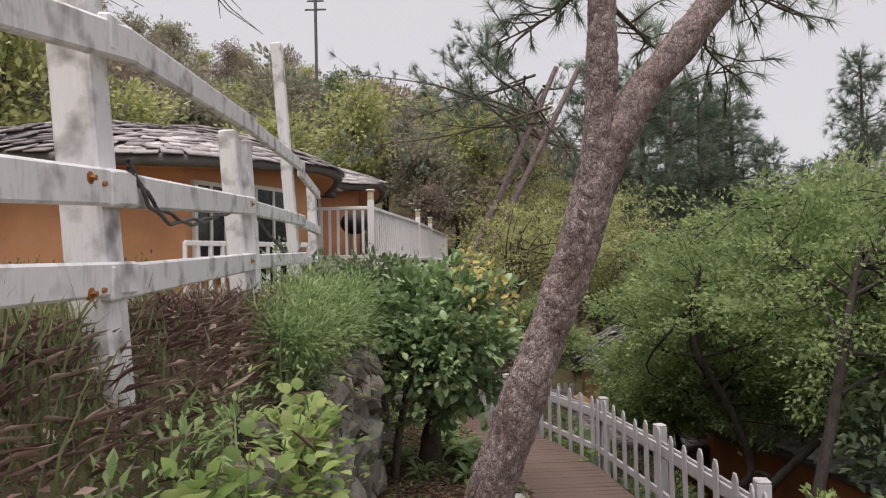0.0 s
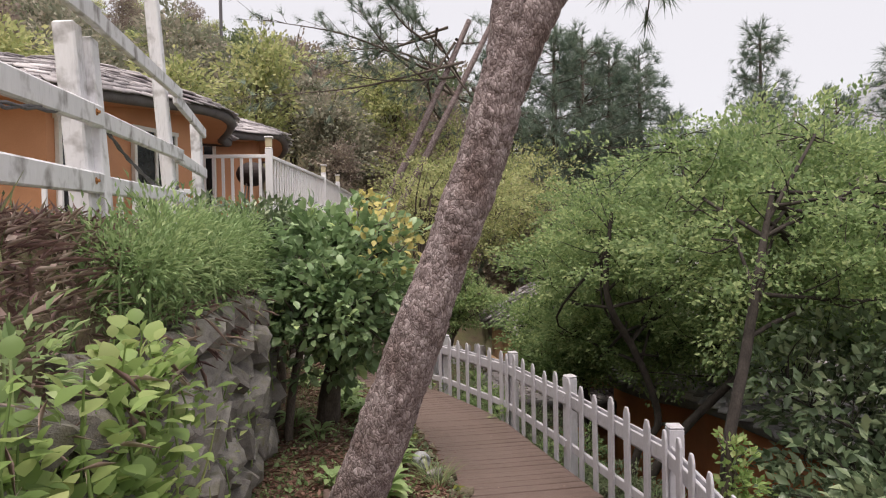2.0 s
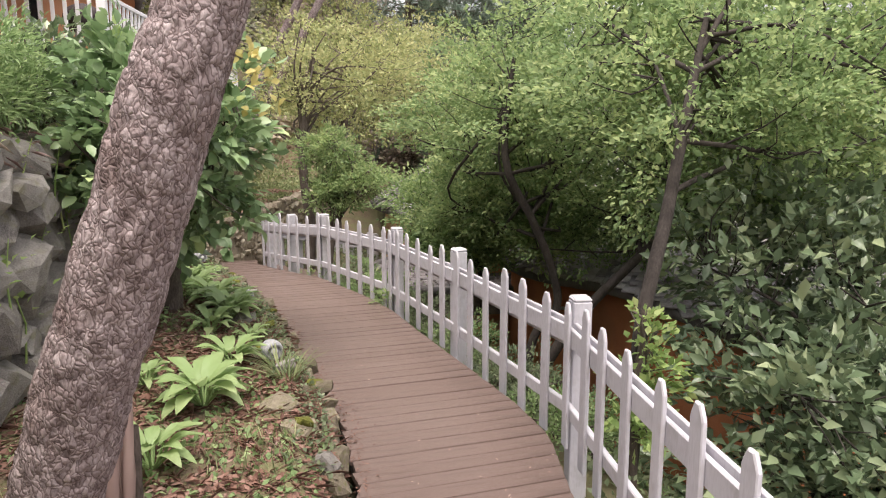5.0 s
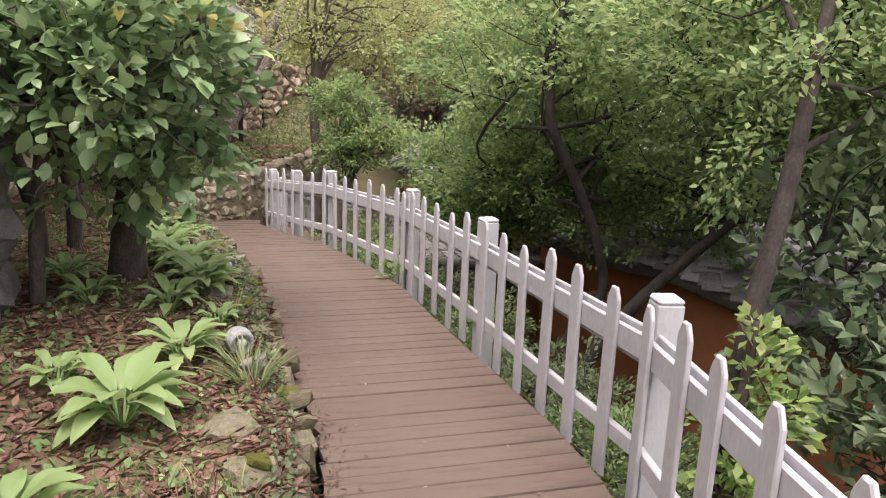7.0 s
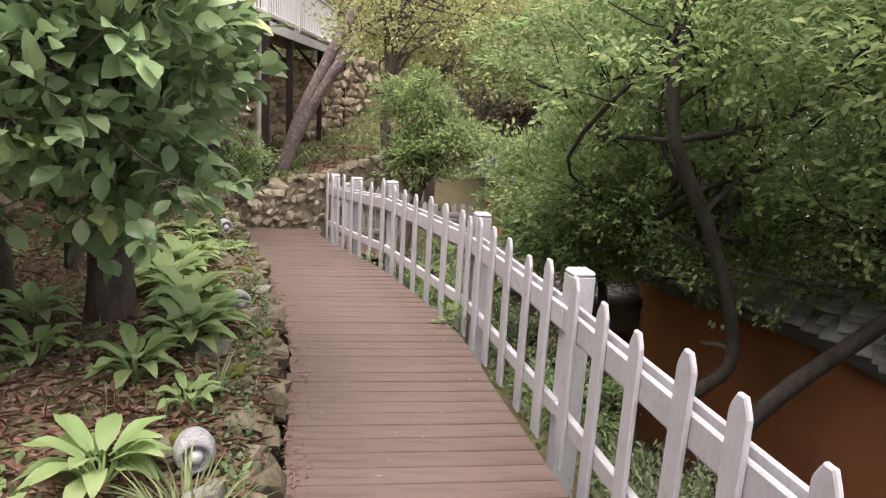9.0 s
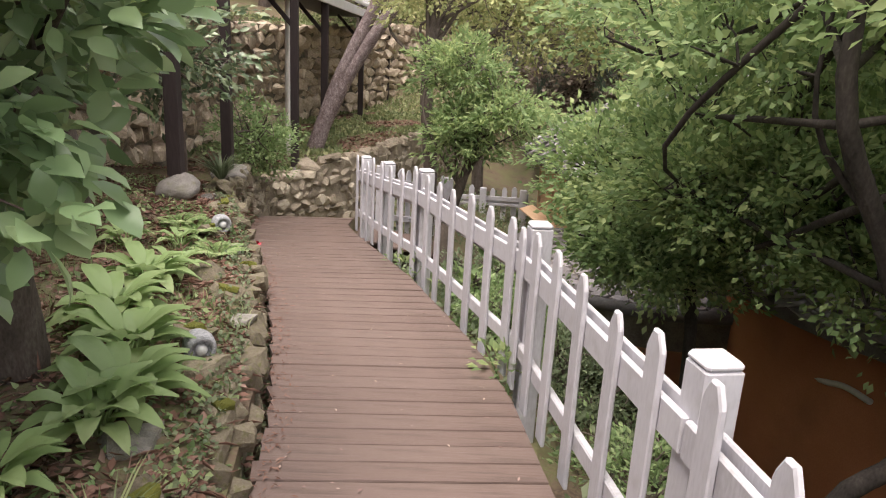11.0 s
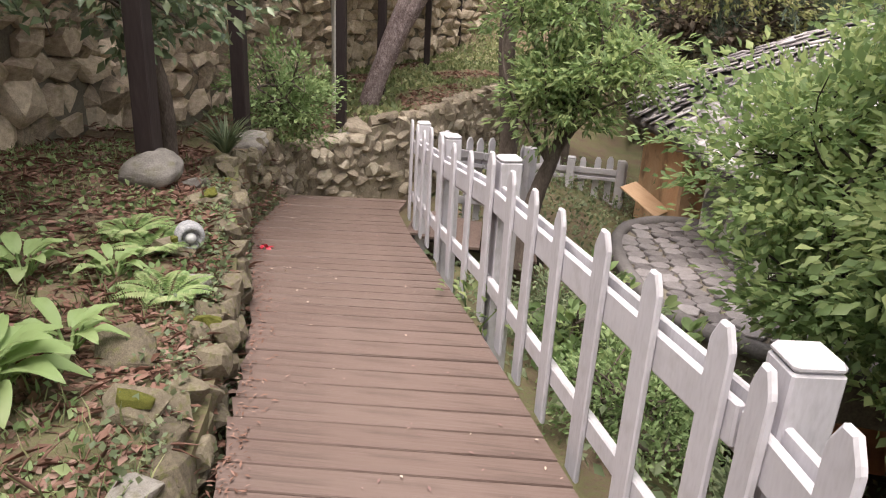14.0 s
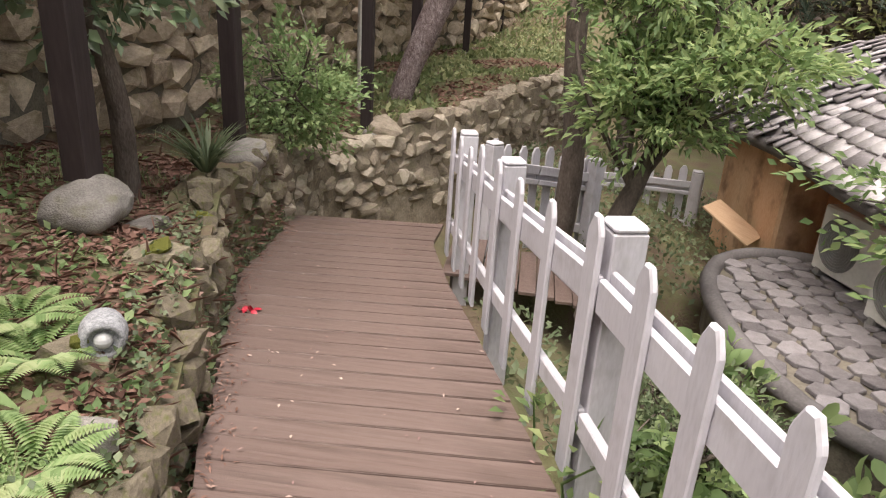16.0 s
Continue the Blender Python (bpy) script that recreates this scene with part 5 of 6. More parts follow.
trunk_line = [(-0.24, 4.25, 0.1), (-0.05, 4.12, 0.7), (0.16, 3.95, 1.3), (0.43, 3.84, 2.03), (0.58, 3.82, 2.42), (0.76, 3.8, 2.92), (0.88, 3.78, 3.3)]
part("trunk", joined("trunk", [(lambda r: (r[0] - po, r[1]))(bark_tube(trunk_line, [0.17, 0.142, 0.13, 0.12, 0.113, 0.112, 0.12], 300, 84, 1))]), "pine", pine_tree)
left_limb = [(0.86, 3.79, 3.22), (0.9, 3.76, 3.7), (0.92, 3.75, 4.3), (0.9, 3.75, 5.4), (0.75, 3.95, 6.9)]
right_limb = [(0.87, 3.79, 3.24), (1.08, 3.75, 3.68), (1.34, 3.75, 4.0), (1.66, 3.75, 4.4), (2.25, 3.75, 5.4), (2.55, 3.85, 6.6)]
for ln, ra in ((left_limb, [0.1, 0.085, 0.078, 0.07, 0.05]), (right_limb, [0.105, 0.095, 0.09, 0.085, 0.07, 0.05])):
    v, f = bark_tube(ln, ra, 130, 56, 2)
    part("limb", joined("limb", [(v - po, f)]), "pine", pine_tree)


def needle_tufts(centres, directions, per, length, seed):
    rs = np.random.RandomState(seed)
    idx = np.repeat(np.arange(len(centres)), per)
    d = directions[idx] + rs.normal(0, 0.55, (len(idx), 3))
    at = centres[idx] - directions[idx] * rs.uniform(0, 0.12, len(idx))[:, None]
    return leaves((np.array([(-0.5, 0, 0), (0.5, 0, 0), (0, 1, 0)]), np.array([(0, 1, 2)])), at, d, length * rs.uniform(0.6, 1.1, len(idx)), 0.05, seed)


def pine_boughs(parent, starts, seed, reach, tufts, per, length, droop=-0.1, origin=None, thick=0.018):
    """Twiggy boughs from given starts towards given ends, with needle tufts along the outer half."""
    rs = np.random.RandomState(seed)
    wood, cs, ds = [], [], []
    for s, e in starts:
        s, e = np.array(s, float), np.array(e, float)
        line = curve_pts([s, (s + e) / 2 + rs.normal(0, 0.08, 3) * reach, e], 14)
        wood.append(tube_data(line - origin, np.linspace(thick, 0.005, 14), 6))
        for _ in range(tufts):
            k = rs.randint(4, 14)
            d = (e - s) / np.linalg.norm(e - s) + rs.normal(0, 0.7, 3) + np.array([0, 0, 0.3])
            d /= np.linalg.norm(d)
            tip = line[k] + d * rs.uniform(0.15, 0.45) * reach
            wood.append(tube_data(np.array([line[k], (line[k] + tip) / 2 + rs.normal(0, 0.02, 3), tip]) - origin, np.linspace(0.007, 0.004, 3), 4))
            cs.append(tip), ds.append(d)
    part("branchwork", joined("branchwork", wood), "bark", parent)
    v, f = needle_tufts(np.array(cs) - origin, np.array(ds), per, length, seed)
    part("needle_crown", mesh_of("needle_crown", v, f), "needle", parent)


pine_boughs(pine_tree, [((0.92, 3.75, 4.5), (0.43, 5.5, 4.6)), ((0.92, 3.75, 4.7), (-0.1, 4.9, 5.05)), ((1.58, 3.75, 4.3), (2.15, 4.9, 4.15)), ((1.62, 3.75, 4.38), (2.4, 4.5, 4.45)), ((0.92, 3.75, 4.3), (1.7, 5.2, 4.45)),
                       ((0.92, 3.75, 4.9), (1.07, 5.3, 5.05)), ((2.1, 3.75, 5.15), (2.8, 4.7, 4.9)), ((0.9, 3.75, 5.4), (0.2, 2.4, 5.4)), ((2.3, 3.75, 5.6), (3.0, 2.8, 5.8)), ((0.85, 3.8, 6), (1.5, 4.5, 6.3))],
            3, 1.0, 26, 42, 0.17, origin=po)
stump = thing("cut_stump", "splintered pale cut stump beside the pine", "stump", (0.02, 4.75, 0.3))
so = np.array(stump.location)
for k in range(9):
    a = k * 0.7
    part("shoot", mesh_of("shoot", *tube_data(curve_pts([(0.05 * math.cos(a), 0.05 * math.sin(a), -0.1), (0.09 * math.cos(a), 0.09 * math.sin(a), 0.25), (0.1 * math.cos(a + 0.3), 0.1 * math.sin(a + 0.3), 0.5 + 0.1 * (k % 3))], 8), np.linspace(0.035, 0.022, 8), 6, 0.2, k), True), "straw" if k % 3 else "bark", stump)

# pines behind the balcony
back_pine = thing("pine", "twin-stemmed leaning pine behind the balcony", "tree", (-0.55, 18.2, 0.1))
bpo = np.array(back_pine.location)
for a in (0.0, 0.4):
    ln = curve_pts([(-0.55, 18.2, 0.0), (-0.3 + a * 0.1, 18.2, 0.8), (0.1 + a * 0.4, 18.2, 1.8), (0.85 + a, 18.2, 3.3), (1.9 + a * 1.2, 18.2, 5.4), (3.2 + a * 1.6, 18.3, 8.2)], 34)
    part("trunk", mesh_of("trunk", *tube_data(ln - bpo, np.linspace(0.15, 0.07, 34), 12, 0.05), True), "pine", back_pine)
rs = np.random.RandomState(5)
pine_boughs(back_pine, [((2.5 + rs.uniform(-0.5, 0.8), 18.2, 6.2 + rs.uniform(0, 1.8)), (2.5 + rs.uniform(-5.0, 2.6), 18.2 + rs.uniform(-1.5, 2), 6.3 + rs.uniform(-0.8, 2.6))) for _ in range(18)], 6, 2.0, 26, 40, 0.3, origin=bpo, thick=0.04)

# bare tree on the terrace whose twigs hang over the view
bare = thing("bare_tree", "leafless tree with thin drooping twigs on the terrace", "tree", (-5.2, 5.2, 2.4))
ba = np.array(bare.location)
part("trunk", mesh_of("trunk", *tube_data(curve_pts([(-5.2, 5.2, 2.3), (-5.1, 5.3, 4.0), (-4.6, 5.5, 5.6), (-3.6, 5.8, 6.4), (-2.4, 6.0, 6.2)], 30) - ba, np.linspace(0.12, 0.025, 30), 9, 0.05), True), "bark", bare)
rs = np.random.RandomState(77)
tw = []
for k in range(26):
    x0 = rs.uniform(-3.4, -1.9)
    p0 = np.array([x0, 5.9 + rs.normal(0, 0.1), 6.25])
    p1 = p0 + np.array([rs.uniform(-0.1, 0.5), rs.normal(0, 0.25), rs.uniform(-0.9, -0.4)])
    p2 = p1 + np.array([rs.uniform(0.0, 0.5), rs.normal(0, 0.15), rs.uniform(-0.5, 0.05)])
    tw.append(tube_data(curve_pts([p0, (p0 + p1) / 2 + rs.normal(0, 0.05, 3), p1, p2], 10) - ba, np.linspace(0.012, 0.003, 10), 5))
part("twig_tangle", joined("twig_tangle", tw), "bark", bare)

# ---- broad-leaved shrubs and trees along the bed ----
rs = np.random.RandomState(8)
yl = []
for _ in range(150):
    d = rs.normal(size=3)
    d[2] = abs(d[2]) * 0.8 + 0.2
    d[0] = abs(d[0]) * 0.7 + 0.1
    d /= np.linalg.norm(d)
    yl.append((0.1 + d[0] * 0.78, 7.75 + d[1] * 0.8, 2.05 + d[2] * 0.95))
tree("broadleaf_shrub", "round shrub with large glossy leaves, some yellowing", "shrub", [(-0.24, 8.62, 0.25), (-0.2, 8.56, 0.7), (-0.1, 8.3, 1.3), (0.0, 7.9, 2.1)], [0.16, 0.125, 0.09, 0.03],
     [((-0.03, 7.85, 2.0), (0.66, 0.72, 0.84))], "oval", 0.125, "bark", "magnolia", 230, 21, 0.12, 11, OVAL, 0.62, 22, 0.45, extra=yl)
tree("young_tree", "slim young tree with a thin grey stem", "tree", [(-0.62, 7.8, 0.28), (-0.55, 7.7, 0.9), (-0.4, 7.5, 1.6), (-0.35, 7.4, 2.2)], [0.05, 0.045, 0.04, 0.02],
     [((-0.35, 7.4, 1.9), (0.4, 0.4, 0.5))], "oval", 0.12, "bark", "magnolia", 40, 14, 0.13, 12, OVAL, 0.6, 10)
for k, (x, y, z, s) in enumerate([(-1.0, 9.6, 2.05, 0.62), (-1.35, 11.2, 2.0, 0.8), (-1.15, 12.9, 1.75, 0.75), (-1.75, 9.0, 2.2, 0.8), (-0.95, 8.5, 2.3, 0.5)]):
    tree("camellia", "dark glossy evergreen camellia with a slender trunk", "shrub", [(x + 0.1, y + 0.1, 0.3), (x + 0.12, y + 0.05, 0.9), (x, y, 1.5), (x, y, z + 0.2)], [0.07, 0.06, 0.05, 0.02],
         [((x, y, z + 0.15), (s, s, s * 0.85))], "oval", 0.105, "bark", "camellia", 90, 24, 0.16, 20 + k, LEAF, 0.5, 16, 0.4, group="camellias by the wall")
tree("pale_shrub", "small-leaved pale green shrub beside the footing", "shrub", [(-0.85, 15.0, 0.2), (-0.85, 15.0, 0.5), (-0.82, 15.0, 0.8)], [0.03, 0.025, 0.015],
     [((-0.72, 14.95, 0.72), (0.5, 0.5, 0.55))], "small", 0.06, "bark", "weed", 130, 36, 0.1, 31, SMALL_LEAF, 0.5, 14, 0.3)
# ---- trees below the path ----
tree("spreading_tree", "spreading tree in fresh green leaf below the fence", "tree", [(2.98, 5.7, -0.9), (3.0, 5.6, 0.2), (3.05, 5.65, 0.8), (3.32, 5.85, 1.45), (3.7, 6.2, 2.3), (4.1, 6.6, 3.0)], [0.062, 0.055, 0.05, 0.046, 0.036, 0.02],
     [((4.5, 7.0, 2.35), (1.7, 1.6, 1.0)), ((5.0, 8.0, 3.1), (1.9, 1.8, 0.75)), ((6.2, 7.2, 2.2), (1.7, 1.6, 1.0))], "small", 0.064, "dark_bark", "spring", 230, 92, 0.17, 41, SMALL_LEAF, 0.52, 16, 0.35)
tree("slope_tree", "slanting dark-stemmed tree reaching over the low roof", "tree", [(3.3, 8.2, -0.7), (3.76, 8.0, 0.12), (4.15, 7.85, 0.6), (4.5, 7.7, 1.02), (5.1, 7.6, 1.7)], [0.06, 0.052, 0.05, 0.045, 0.025],
     [((4.9, 8.4, 1.3), (1.1, 1.1, 0.4)), ((5.5, 7.6, 1.5), (1.1, 1.0, 0.55)), ((4.6, 9.5, 0.8), (1.0, 1.1, 0.35))], "small", 0.062, "dark_bark", "spring", 130, 80, 0.17, 49, SMALL_LEAF, 0.52, 14, 0.3)
tree("slope_tree", "bent-trunked tree in fresh leaf on the slope", "tree", [(3.45, 8.7, -0.9), (3.58, 8.65, -0.2), (3.82, 8.6, 0.12), (3.72, 8.6, 0.6), (3.5, 8.6, 1.1), (3.16, 8.55, 1.76), (3.3, 8.7, 2.8)], [0.06, 0.05, 0.046, 0.044, 0.044, 0.04, 0.02],
     [((3.55, 9.3, 2.3), (1.4, 1.5, 0.8)), ((4.7, 10.2, 2.4), (1.7, 1.7, 1.2)), ((4.2, 10.6, 1.05), (1.2, 1.3, 0.6)), ((3.7, 10.2, 1.15), (0.8, 0.9, 0.4))], "small", 0.064, "dark_bark", "spring", 210, 80, 0.17, 42, SMALL_LEAF, 0.52, 20, 0.35)
tree("slope_tree", "dense mid-green tree below the middle of the fence", "tree", [(3.6, 10.6, -1.6), (3.7, 10.8, -0.4), (3.7, 11.2, 0.5), (3.6, 11.6, 1.3)], [0.06, 0.05, 0.04, 0.025],
     [((3.3, 11.7, 0.95), (0.75, 0.9, 0.6)), ((4.5, 11.3, 1.85), (1.2, 1.1, 0.6)), ((3.5, 11.1, 0.45), (0.7, 0.9, 0.35))], "small", 0.066, "dark_bark", "spring", 180, 70, 0.15, 43, SMALL_LEAF, 0.55, 24, 0.35)
tree("evergreen_tree", "small multi-stemmed evergreen by the ramp", "tree", [(1.78, 14.15, -0.7), (1.85, 14.2, -0.1), (1.98, 14.2, 0.35), (2.2, 14.2, 1.0)], [0.1, 0.085, 0.065, 0.03],
     [((1.98, 14.2, 0.95), (0.42, 0.42, 0.36)), ((2.45, 14.1, 1.25), (0.5, 0.45, 0.32)), ((1.95, 14.4, 1.7), (0.6, 0.5, 0.35))], "narrow", 0.085, "bark", "spring", 75, 42, 0.11, 44, LEAF, 0.36, 14, 0.3)
tree("grey_trunk_tree", "tall grey-trunked tree beyond the ramp", "tree", [(1.55, 15.2, -0.9), (1.6, 15.2, 0.3), (1.5, 15.2, 1.3), (1.55, 15.3, 2.4), (1.8, 15.4, 3.6)], [0.11, 0.1, 0.09, 0.075, 0.04],
     [((2.3, 15.6, 3.2), (1.6, 1.3, 1.0))], "small", 0.08, "bark", "lime", 170, 55, 0.2, 45, SMALL_LEAF, 0.5, 26, 0.35)
tree("lime_green_tree", "yellow-green young-leaved tree past the boardwalk", "tree", [(2.6, 19.5, -1.2), (2.6, 19.5, 1.0), (2.9, 19.6, 2.6), (3.0, 19.8, 4.2)], [0.13, 0.11, 0.09, 0.04],
     [((2.6, 19.2, 3.6), (2.0, 1.8, 1.7)), ((4.8, 20.5, 3.6), (2.2, 2.0, 1.8))], "small", 0.11, "bark", "lime", 200, 55, 0.28, 46, SMALL_LEAF, 0.5, 26, 0.35)
tree("camellia_bush", "big dark glossy evergreen bush below the fence", "shrub", [(4.6, 5.6, -1.5), (4.6, 5.6, -0.6), (4.6, 5.6, 0.4)], [0.09, 0.07, 0.03],
     [((4.35, 5.3, -0.1), (1.0, 1.0, 0.95)), ((5.0, 6.3, 0.9), (1.1, 1.0, 0.9)), ((4.6, 4.4, -0.2), (0.9, 0.8, 0.9))], "oval", 0.13, "dark_bark", "camellia", 190, 24, 0.15, 47, LEAF, 0.5, 18, 0.4)
tree("ivy_trunk_shrub", "lime-leaved climber round a grey trunk", "shrub", [(2.95, 5.5, -0.8), (2.97, 5.55, 0.0), (3.0, 5.55, 0.9)], [0.03, 0.03, 0.02],
     [((3.0, 5.52, 0.45), (0.16, 0.16, 0.5))], "small", 0.07, "bark", "vine", 40, 22, 0.07, 48, SMALL_LEAF, 0.6, 6, 0.3)
for k, (x, y, z, s) in enumerate([(3.0, 4.6, -0.55, 0.5), (2.85, 6.25, -0.3, 0.46), (2.85, 7.15, -0.3, 0.46), (2.95, 6.6, -0.4, 0.42), (2.9, 7.6, -0.4, 0.42), (2.75, 8.9, -0.35, 0.4), (2.6, 10.0, -0.35, 0.4), (2.3, 11.2, -0.3, 0.4), (2.05, 12.3, -0.35, 0.38), (3.3, 5.4, -0.8, 0.5), (3.4, 7.0, -0.8, 0.5)]):
    tree("azalea", "low clipped small-leaved shrub under the fence", "shrub", [(x, y, z - 0.5), (x, y, z - 0.2), (x, y, z)], [0.02, 0.015, 0.01],
         [((x, y, z), (s * 1.1, s * 1.2, s * 0.8))], "small", 0.045, "bark", "weed" if k % 2 else "shade", 90, 45, 0.09, 60 + k, SMALL_LEAF, 0.45, 10, 0.4, group="low shrubs below the fence")
for k, (x, y) in enumerate([(2.0, 11.9), (2.3, 12.5), (2.55, 11.7)]):
    tree("sapling", "leafy young shoot growing beside the slates", "plant", [(x, y, -1.1), (x + 0.03, y, -0.5), (x + 0.05, y, -0.1)], [0.014, 0.011, 0.005],
         [((x + 0.03, y, -0.4), (0.22, 0.22, 0.34))], "broad", 0.11, "bark", "spring", 22, 16, 0.08, 80 + k, OVAL, 0.55, 8, 0.3, group="shoots below the fence")

# ---- wood on the hill ----
templates = []
for k, (mat, s, bark_) in enumerate((("hill", 0.42, "bark"), ("lime", 0.36, "bark"), ("hill_brown", 0.34, "bark"), ("shade", 0.38, "bark"), ("hill", 0.36, "dark_bark"))):
    lab = ("hazy mid-green woodland tree on the hillside", "yellow-green woodland tree on the hillside", "brownish budding tree on the hillside", "dark green woodland tree on the hillside", "grey-green woodland tree on the hillside")[k]
    templates.append(tree("woodland_tree", lab, "tree", [(0, 0, -0.3), (0.1, 0, 1.6), (0, 0.1, 3.4), (0.1, 0, 5.2)], [0.2, 0.16, 0.12, 0.05],
                          [((0, 0, 4.2), (1.8, 1.8, 1.5)), ((0.4, 0.2, 5.6), (1.2, 1.2, 1.2)), ((-0.6, 0.3, 3.2), (1.4, 1.3, 0.9))], "small", s * 0.62, bark_, mat, 70, 24, 0.42, 100 + k, SMALL_LEAF, 0.55, 16, 0.35, group="woodland on the hill"))
conifer = thing("conifer", "tall dark layered conifer beyond the slope", "tree", (0, 0, 0), "conifers beyond the slope")
part("trunk", mesh_of("trunk", *tube_data([(0, 0, -0.5), (0.05, 0, 4), (0, 0.05, 8), (0, 0, 11)], [0.22, 0.17, 0.1, 0.03], 8), True), "bark", conifer)
rs = np.random.RandomState(9)
ends = []
for k in range(95):
    z = rs.uniform(2.5, 10.9)
    a = rs.uniform(0, 6.28)
    L = (11.6 - z) * 0.34 * rs.uniform(0.55, 1.15) + 0.25
    ends.append(((0, 0, z), (L * math.cos(a), L * math.sin(a), z + rs.uniform(-0.1, 0.35))))
pine_boughs(conifer, ends, 10, 1.1, 8, 26, 0.42, origin=np.zeros(3), thick=0.03)
spots = []
rs = np.random.RandomState(17)
for k in range(900):
    az = radians(rs.uniform(-52, 46))
    r = 17 + 62 * rs.uniform(0, 1) ** 1.15
    x, y = r * math.sin(az), r * math.cos(az)
    if (x < 3.8 and y < 27 and x > -9) or (y < 22 and x > -3 and x < 11.5) or y < 13.5 and x < 0:
        continue
    if all((x - a) ** 2 + (y - b) ** 2 > (1.5 + 0.028 * r) ** 2 for a, b in spots):
        spots.append((x, y))
    if len(spots) > 260:
        break
for k, (x, y) in enumerate(spots):
    z = float(ground_z(x, y))
    az = math.degrees(math.atan2(x, y))
    r = math.hypot(x, y)
    if az > 9 and k % 3 == 0:
        s = rs.uniform(0.75, 1.05) * (1.0 if r < 40 else 0.85)
        src = conifer
    else:
        s = rs.uniform(0.6, 1.05) * (1.0 if az < 12 else 1.05)
        src = templates[(k * 7 + int(az)) % 5]
    m = Matrix.Translation((x, y, z - 0.2)) @ Matrix.Rotation(rs.uniform(0, 6.28), 4, "Z") @ Matrix.Scale(s, 4)
    ob = copy_thing(src, m)
    ob.scale = (s, s, s * rs.uniform(0.85, 1.15))
for k, (x, y, s, i) in enumerate([(1.6, 28.6, 0.5, 2), (3.2, 28.5, 0.5, 2), (-0.6, 26.5, 0.5, 2), (4.2, 26.5, 0.55, 2), (0.6, 29.5, 0.6, 4), (-5.5, 21.5, 0.8, 1), (7.5, 12.3, 0.7, 3), (9.5, 15.5, 0.85, 0), (8.2, 9.0, 0.65, 3), (10.5, 11, 0.8, 1), (9.0, 6.0, 0.55, 3), (12, 8, 0.7, 0)]):
    copy_thing(templates[i], Matrix.Translation((x, y, float(ground_z(x, y)) - 0.1)) @ Matrix.Scale(s, 4)).scale = (s, s, s)
for k, (x, y, s) in enumerate([(7.2, 24.0, 1.0), (8.6, 25.0, 1.02), (10.0, 26, 0.98), (11.4, 26.5, 0.9), (13, 27, 0.78), (15.5, 27, 0.6), (5.8, 25, 1.05), (9.4, 28, 1.0), (20.5, 31, 0.7)]):
    copy_thing(conifer, Matrix.Translation((x, y, float(ground_z(x, y)) - 0.1)) @ Matrix.Rotation(k * 1.3, 4, "Z") @ Matrix.Scale(s, 4)).scale = (s, s, s)
for ob, (x, y) in zip(templates + [conifer], ((-14, 34), (-9, 33), (-3, 35), (3.5, 33), (-20, 32), (12.5, 32))):
    ob.location = (x, y, float(ground_z(x, y)) - 0.1)
pylon = thing("utility_pole", "far slim utility pole with crossarms on the hill", "utility pole", (-12.6, 69, float(ground_z(-12.6, 69))))
part("pole", mesh_of("pole", *tube_data([(0, 0, 0), (0, 0, 14)], 0.16, 8)), "cable", pylon)
for z in (12.4, 13.3):
    part("crossarm", box((2.2 - 0.5 * (z > 13), 0.14, 0.14), Matrix.Translation((0, 0, z))), "cable", pylon)


# ---- plants on the bank and in the bed ----
def ground_at(xs, ys):
    return ground_z(xs, ys)


def scatter(name, label, category, xs, ys, template, size, width, material, seed, lift=0.01, up=0.3, zs=None, tilt=0.5, spread=1.0):
    rs = np.random.RandomState(seed)
    zs = ground_at(xs, ys) + lift if zs is None else zs
    at = np.column_stack([xs, ys, zs])
    d = np.column_stack([rs.normal(0, spread, (len(xs), 2)), np.full(len(xs), up) + rs.normal(0, 0.15, len(xs))])
    ob = part(name, mesh_of(name, *leaves(template, at, d, size * rs.uniform(0.5, 1.3, len(xs)), width, seed, tilt)), material, None)
    return tagged(ob, label, category, kind="stuff")


def bed_points(n, seed, y0=3.5, y1=14.6, x_lo=None):
    rs = np.random.RandomState(seed)
    y = rs.uniform(y0, y1, n)
    w = wall_x(y) + 0.15
    x = left_x(y) - 0.05 - (left_x(y) - w) * rs.uniform(0, 1, n) ** 1.3
    return x, y


x, y = bed_points(26000, 1)
scatter("leaf_litter", "fallen brown leaves over the planting bed", "leaf litter", x, y, SMALL_LEAF, 0.055, 0.5, "litter", 1, 0.012, 0.05, tilt=0.35)
x, y = bed_points(6000, 2)
scatter("pine_straw", "fallen reddish pine needles on the bed", "pine needles", x, y, SMALL_LEAF, 0.12, 0.04, "litter", 2, 0.02, 0.05)
x, y = bed_points(9000, 3)
keep = np.array([noise.noise(Vector((a * 1.3, b * 1.3, 3.0))) > -0.05 for a, b in zip(x, y)])
scatter("ground_cover", "small green weeds between the fallen leaves", "weeds", x[keep], y[keep], SMALL_LEAF, 0.05, 0.6, "weed", 3, 0.01, 0.6)
x, y = bed_points(9000, 4)
keep = np.array([noise.noise(Vector((a * 1.1 + 7, b * 1.1, 1.0))) > 0.12 for a, b in zip(x, y)])
scatter("grass", "short fresh grass in the bed", "grass", x[keep], y[keep], BLADE, 0.11, 0.06, "grass", 4, 0.0, 1.6, spread=0.6)
rs = np.random.RandomState(5)
y = rs.uniform(5.0, 14.6, 7500)
x = left_x(y) - np.abs(rs.normal(0.05, 0.14, 7500))
